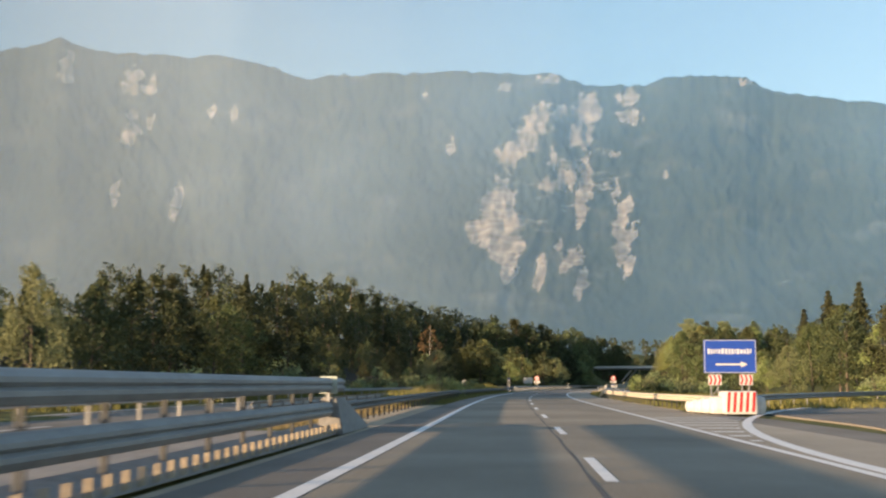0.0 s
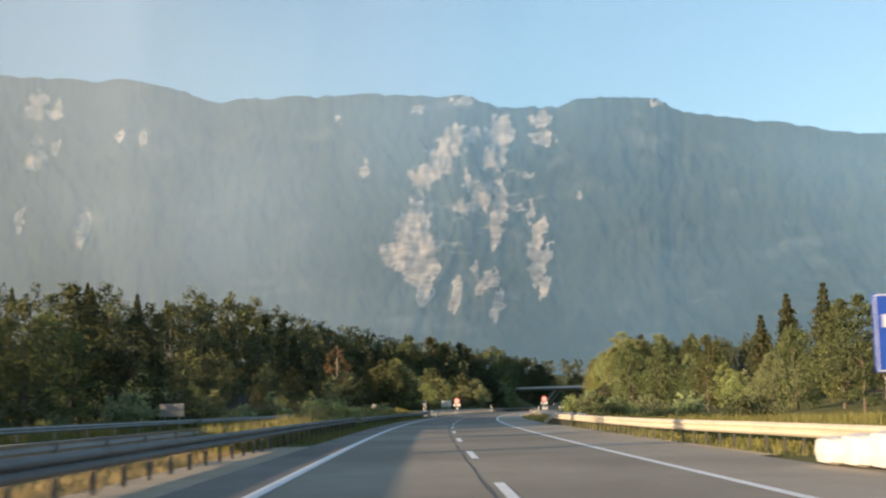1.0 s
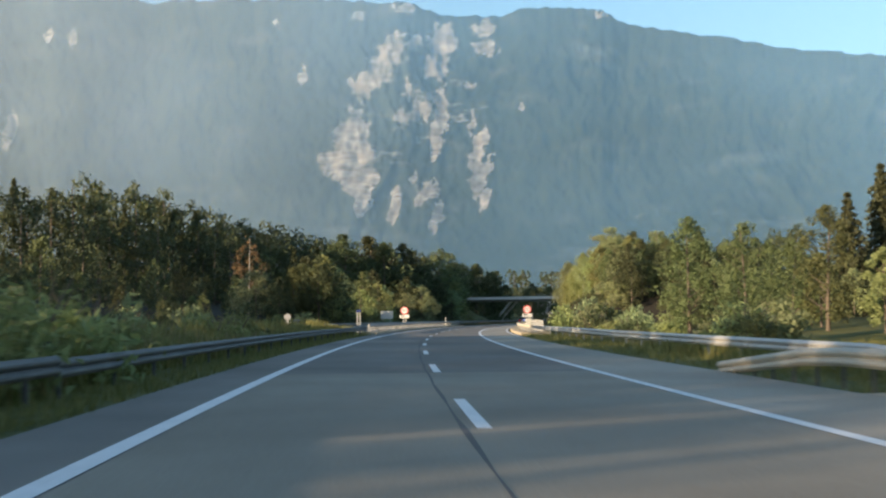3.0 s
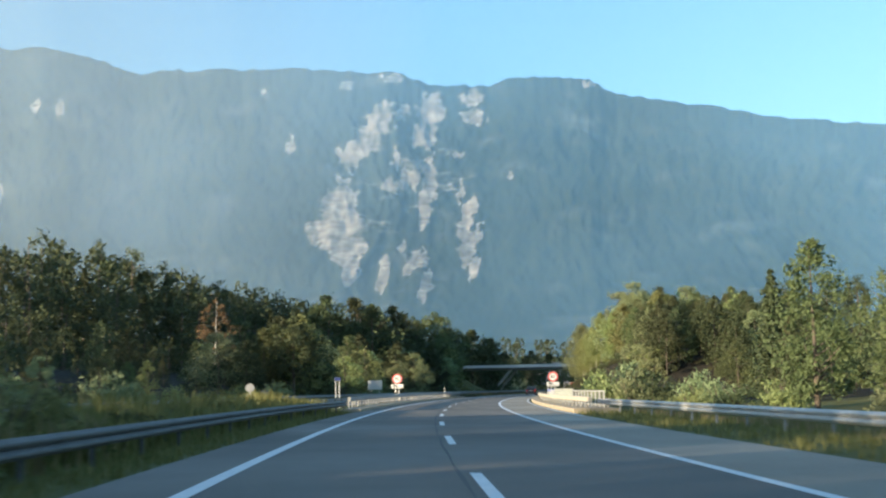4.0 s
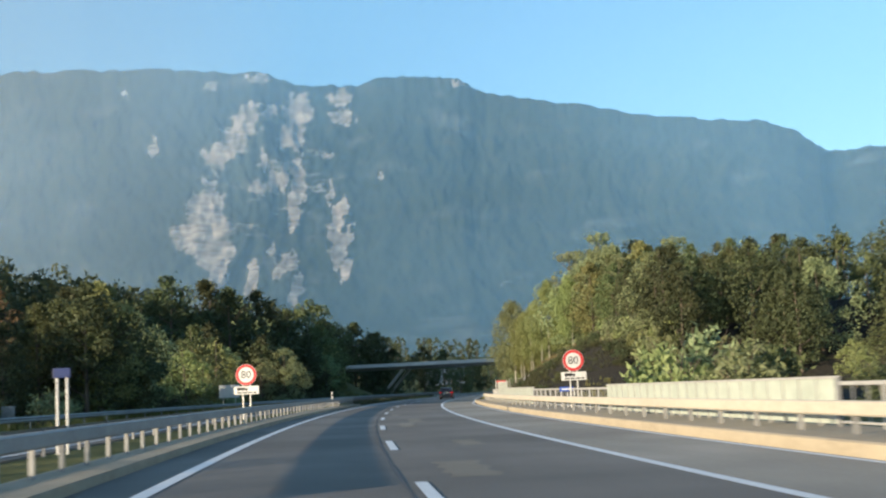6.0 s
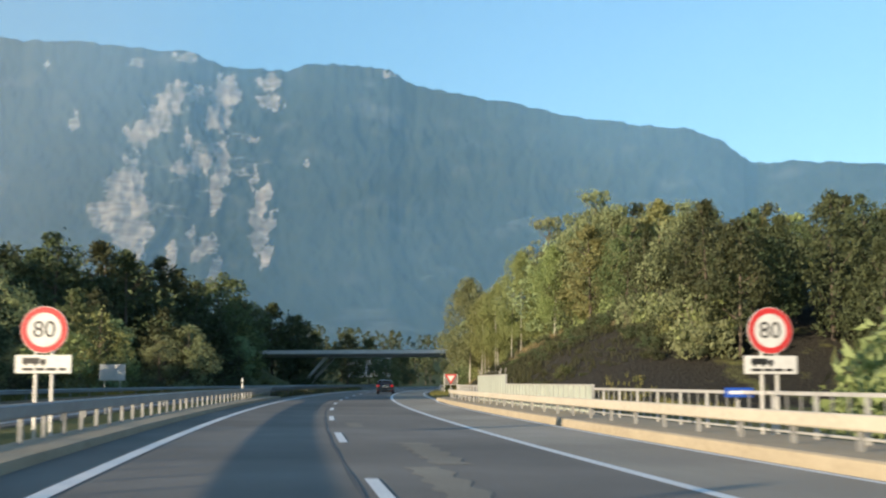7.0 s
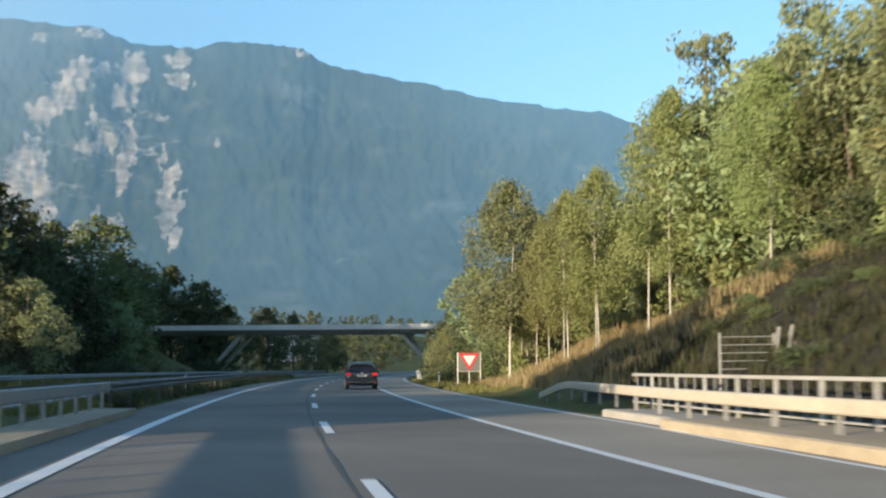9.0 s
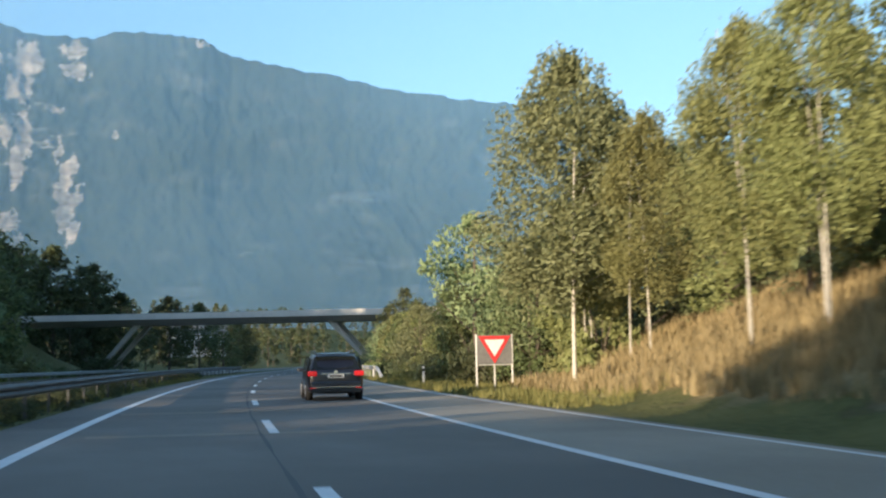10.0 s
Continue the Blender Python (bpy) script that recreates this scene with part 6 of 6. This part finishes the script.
                rod(b, (sx * 0.92, y, 0.325), (sx * 0.92, y + 0.2 * math.cos(an), 0.325 + 0.2 * math.sin(an)), 0.03, 0.02, 6)
            part("rim", b, alloy, wh)
    part("bumper", boxed(0, 0.0, 0.56, 1.66, 0.14, 0.20, 0.05), navy, ob)
    part("lower_bumper", boxed(0, 0.03, 0.36, 1.60, 0.14, 0.18, 0.04), plastic, ob)
    part("chrome_strip", boxed(0, -0.052, 0.47, 1.52, 0.02, 0.03, 0.006), chrome, ob, "bright strip low on the bumper")
    pl = part("number_plate", boxed(0, -0.03, 0.84, 0.52, 0.02, 0.12, 0.006), P_WHITE, ob, "white number plate")
    part("plate_bar", boxed(0, -0.044, 0.84, 0.40, 0.006, 0.06), P_BLACK, pl)
    part("badge", disc(bmesh.new(), 0, 0.985, -0.032, 0.0, 0.06), chrome, ob)
    part("spoiler", boxed(0, 0.30, 1.595, 1.30, 0.26, 0.04, 0.015), navy, ob)
    part("wiper", rodded((0.0, 0.03, 1.07), (0.38, 0.06, 1.12), 0.012), plastic, ob)
    part("antenna", rodded((0, 0.75, 1.66), (0, 0.62, 1.80), 0.012, 0.006), plastic, ob)
    part("tailgate_trim", boxed(0, -0.012, 0.925, 0.92, 0.02, 0.03, 0.006), chrome, ob)
    return ob


car()


def leaning_rack(s, lat):
    """A low wire panel with pale poles leaned against it, left on the bank."""
    ob = thing("wire_panel", "rusty wire panel on the bank with pale poles leaning on it", "fence panel", m=stand(s, lat, ground_height(s, lat) - 0.05))
    for x in (-0.5, 0.9):
        part("post", rodded((x, 0, -0.2), (x, 0, 1.3), 0.03), M_STEEL_OLD, ob)
    for k in range(6):
        part("wire", rodded((-0.5, 0, 0.2 + 0.2 * k), (0.9, 0, 0.22 + 0.2 * k), 0.012, None, 6), M_STEEL_OLD, ob)
    for x, dx, h_ in ((0.75, 0.3, 1.45), (1.0, 0.4, 1.5), (1.2, 0.25, 1.1)):
        part("pole", rodded((x, -0.35, -0.05), (x + dx, 0.02, h_), 0.045), M_DECK, ob, "pale weathered pole")
    return ob


leaning_rack(308.5, 11.5)

# ---- grass along the verges ----
def tufts(name, areas, mat, label, seed):
    """Loose grass: many narrow blades in tufts, denser where an area asks for it. An area: s from, to, lat from, to, tufts, height."""
    r = np.random.default_rng(seed)
    tri = []
    for s0, s1, l0, l1, n, h in areas:
        for _ in range(n):
            s, lat = r.uniform(s0, s1), r.uniform(l0, l1)
            p = at(s, lat, ground_height(s, lat) - 0.02)
            k = int(r.integers(5, 9))
            hh = h * r.uniform(0.5, 1.2)
            for _ in range(k):
                a = r.uniform(0, 6.28)
                w = hh * 0.05 + 0.008
                q = p + Vector((r.normal() * 0.12, r.normal() * 0.12, 0))
                d = Vector((math.cos(a), math.sin(a), 0))
                e = d.orthogonal().normalized() if abs(d.z) > 0.9 else Vector((-d.y, d.x, 0))
                tip = q + d * hh * r.uniform(0.1, 0.5) + Vector((0, 0, hh * r.uniform(0.7, 1.1)))
                tri.append((q - e * w, q + e * w, tip))
    v = np.array([[tuple(c) for c in t] for t in tri])
    n = len(v)
    me = bpy.data.meshes.new(name)
    me.vertices.add(n * 3)
    me.vertices.foreach_set("co", v.reshape(-1))
    me.loops.add(n * 3)
    me.loops.foreach_set("vertex_index", np.arange(n * 3, dtype=np.int32))
    me.polygons.add(n)
    me.polygons.foreach_set("loop_start", np.arange(0, n * 3, 3, dtype=np.int32))
    me.materials.append(mat)
    me.update()
    return tagged(new(name, me), label, "grass", kind="stuff")


tufts("verge_grass", [(60, 125, 7.7, 12, 1600, 0.22), (120, 190, 7.6, 14, 1800, 0.25), (80, 198, -5.6, -4.1, 1500, 0.26), (70, 196, -7.3, -5.5, 4600, 0.8), (312, 420, -7.2, -4.6, 2200, 0.35),
                      (340, 400, 8.4, 12, 1800, 0.3), (60, 250, -23, -19.8, 2600, 0.6), (250, 420, -23, -19.8, 1800, 0.6), (64, 140, 9.2, 22, 5200, 0.5), (266, 286, 11, 18, 350, 0.4)], M_BLADE,
      "rough green roadside grass gone partly to seed", 41)
M_WEED = foliage("weeds", (0.030, 0.036, 0.018), (0.085, 0.09, 0.042), 0.25, 0.05)
tufts("bank_weeds", [(288, 330, 11.3, 20.5, 2600, 0.34), (292, 326, 11.3, 14, 500, 0.5)], M_WEED, "dark low weeds over the bare bank", 43)
tufts("dry_grass", [(318, 360, 11.0, 20, 4200, 0.55), (292, 326, 18.6, 21.6, 160, 0.4), (36, 96, -7.2, -5.4, 900, 0.22), (74, 150, -7.2, -5.6, 600, 0.85), (150, 192, 10.5, 16, 500, 0.4)], M_DRY,
      "dry golden grass on the sunny bank", 42)
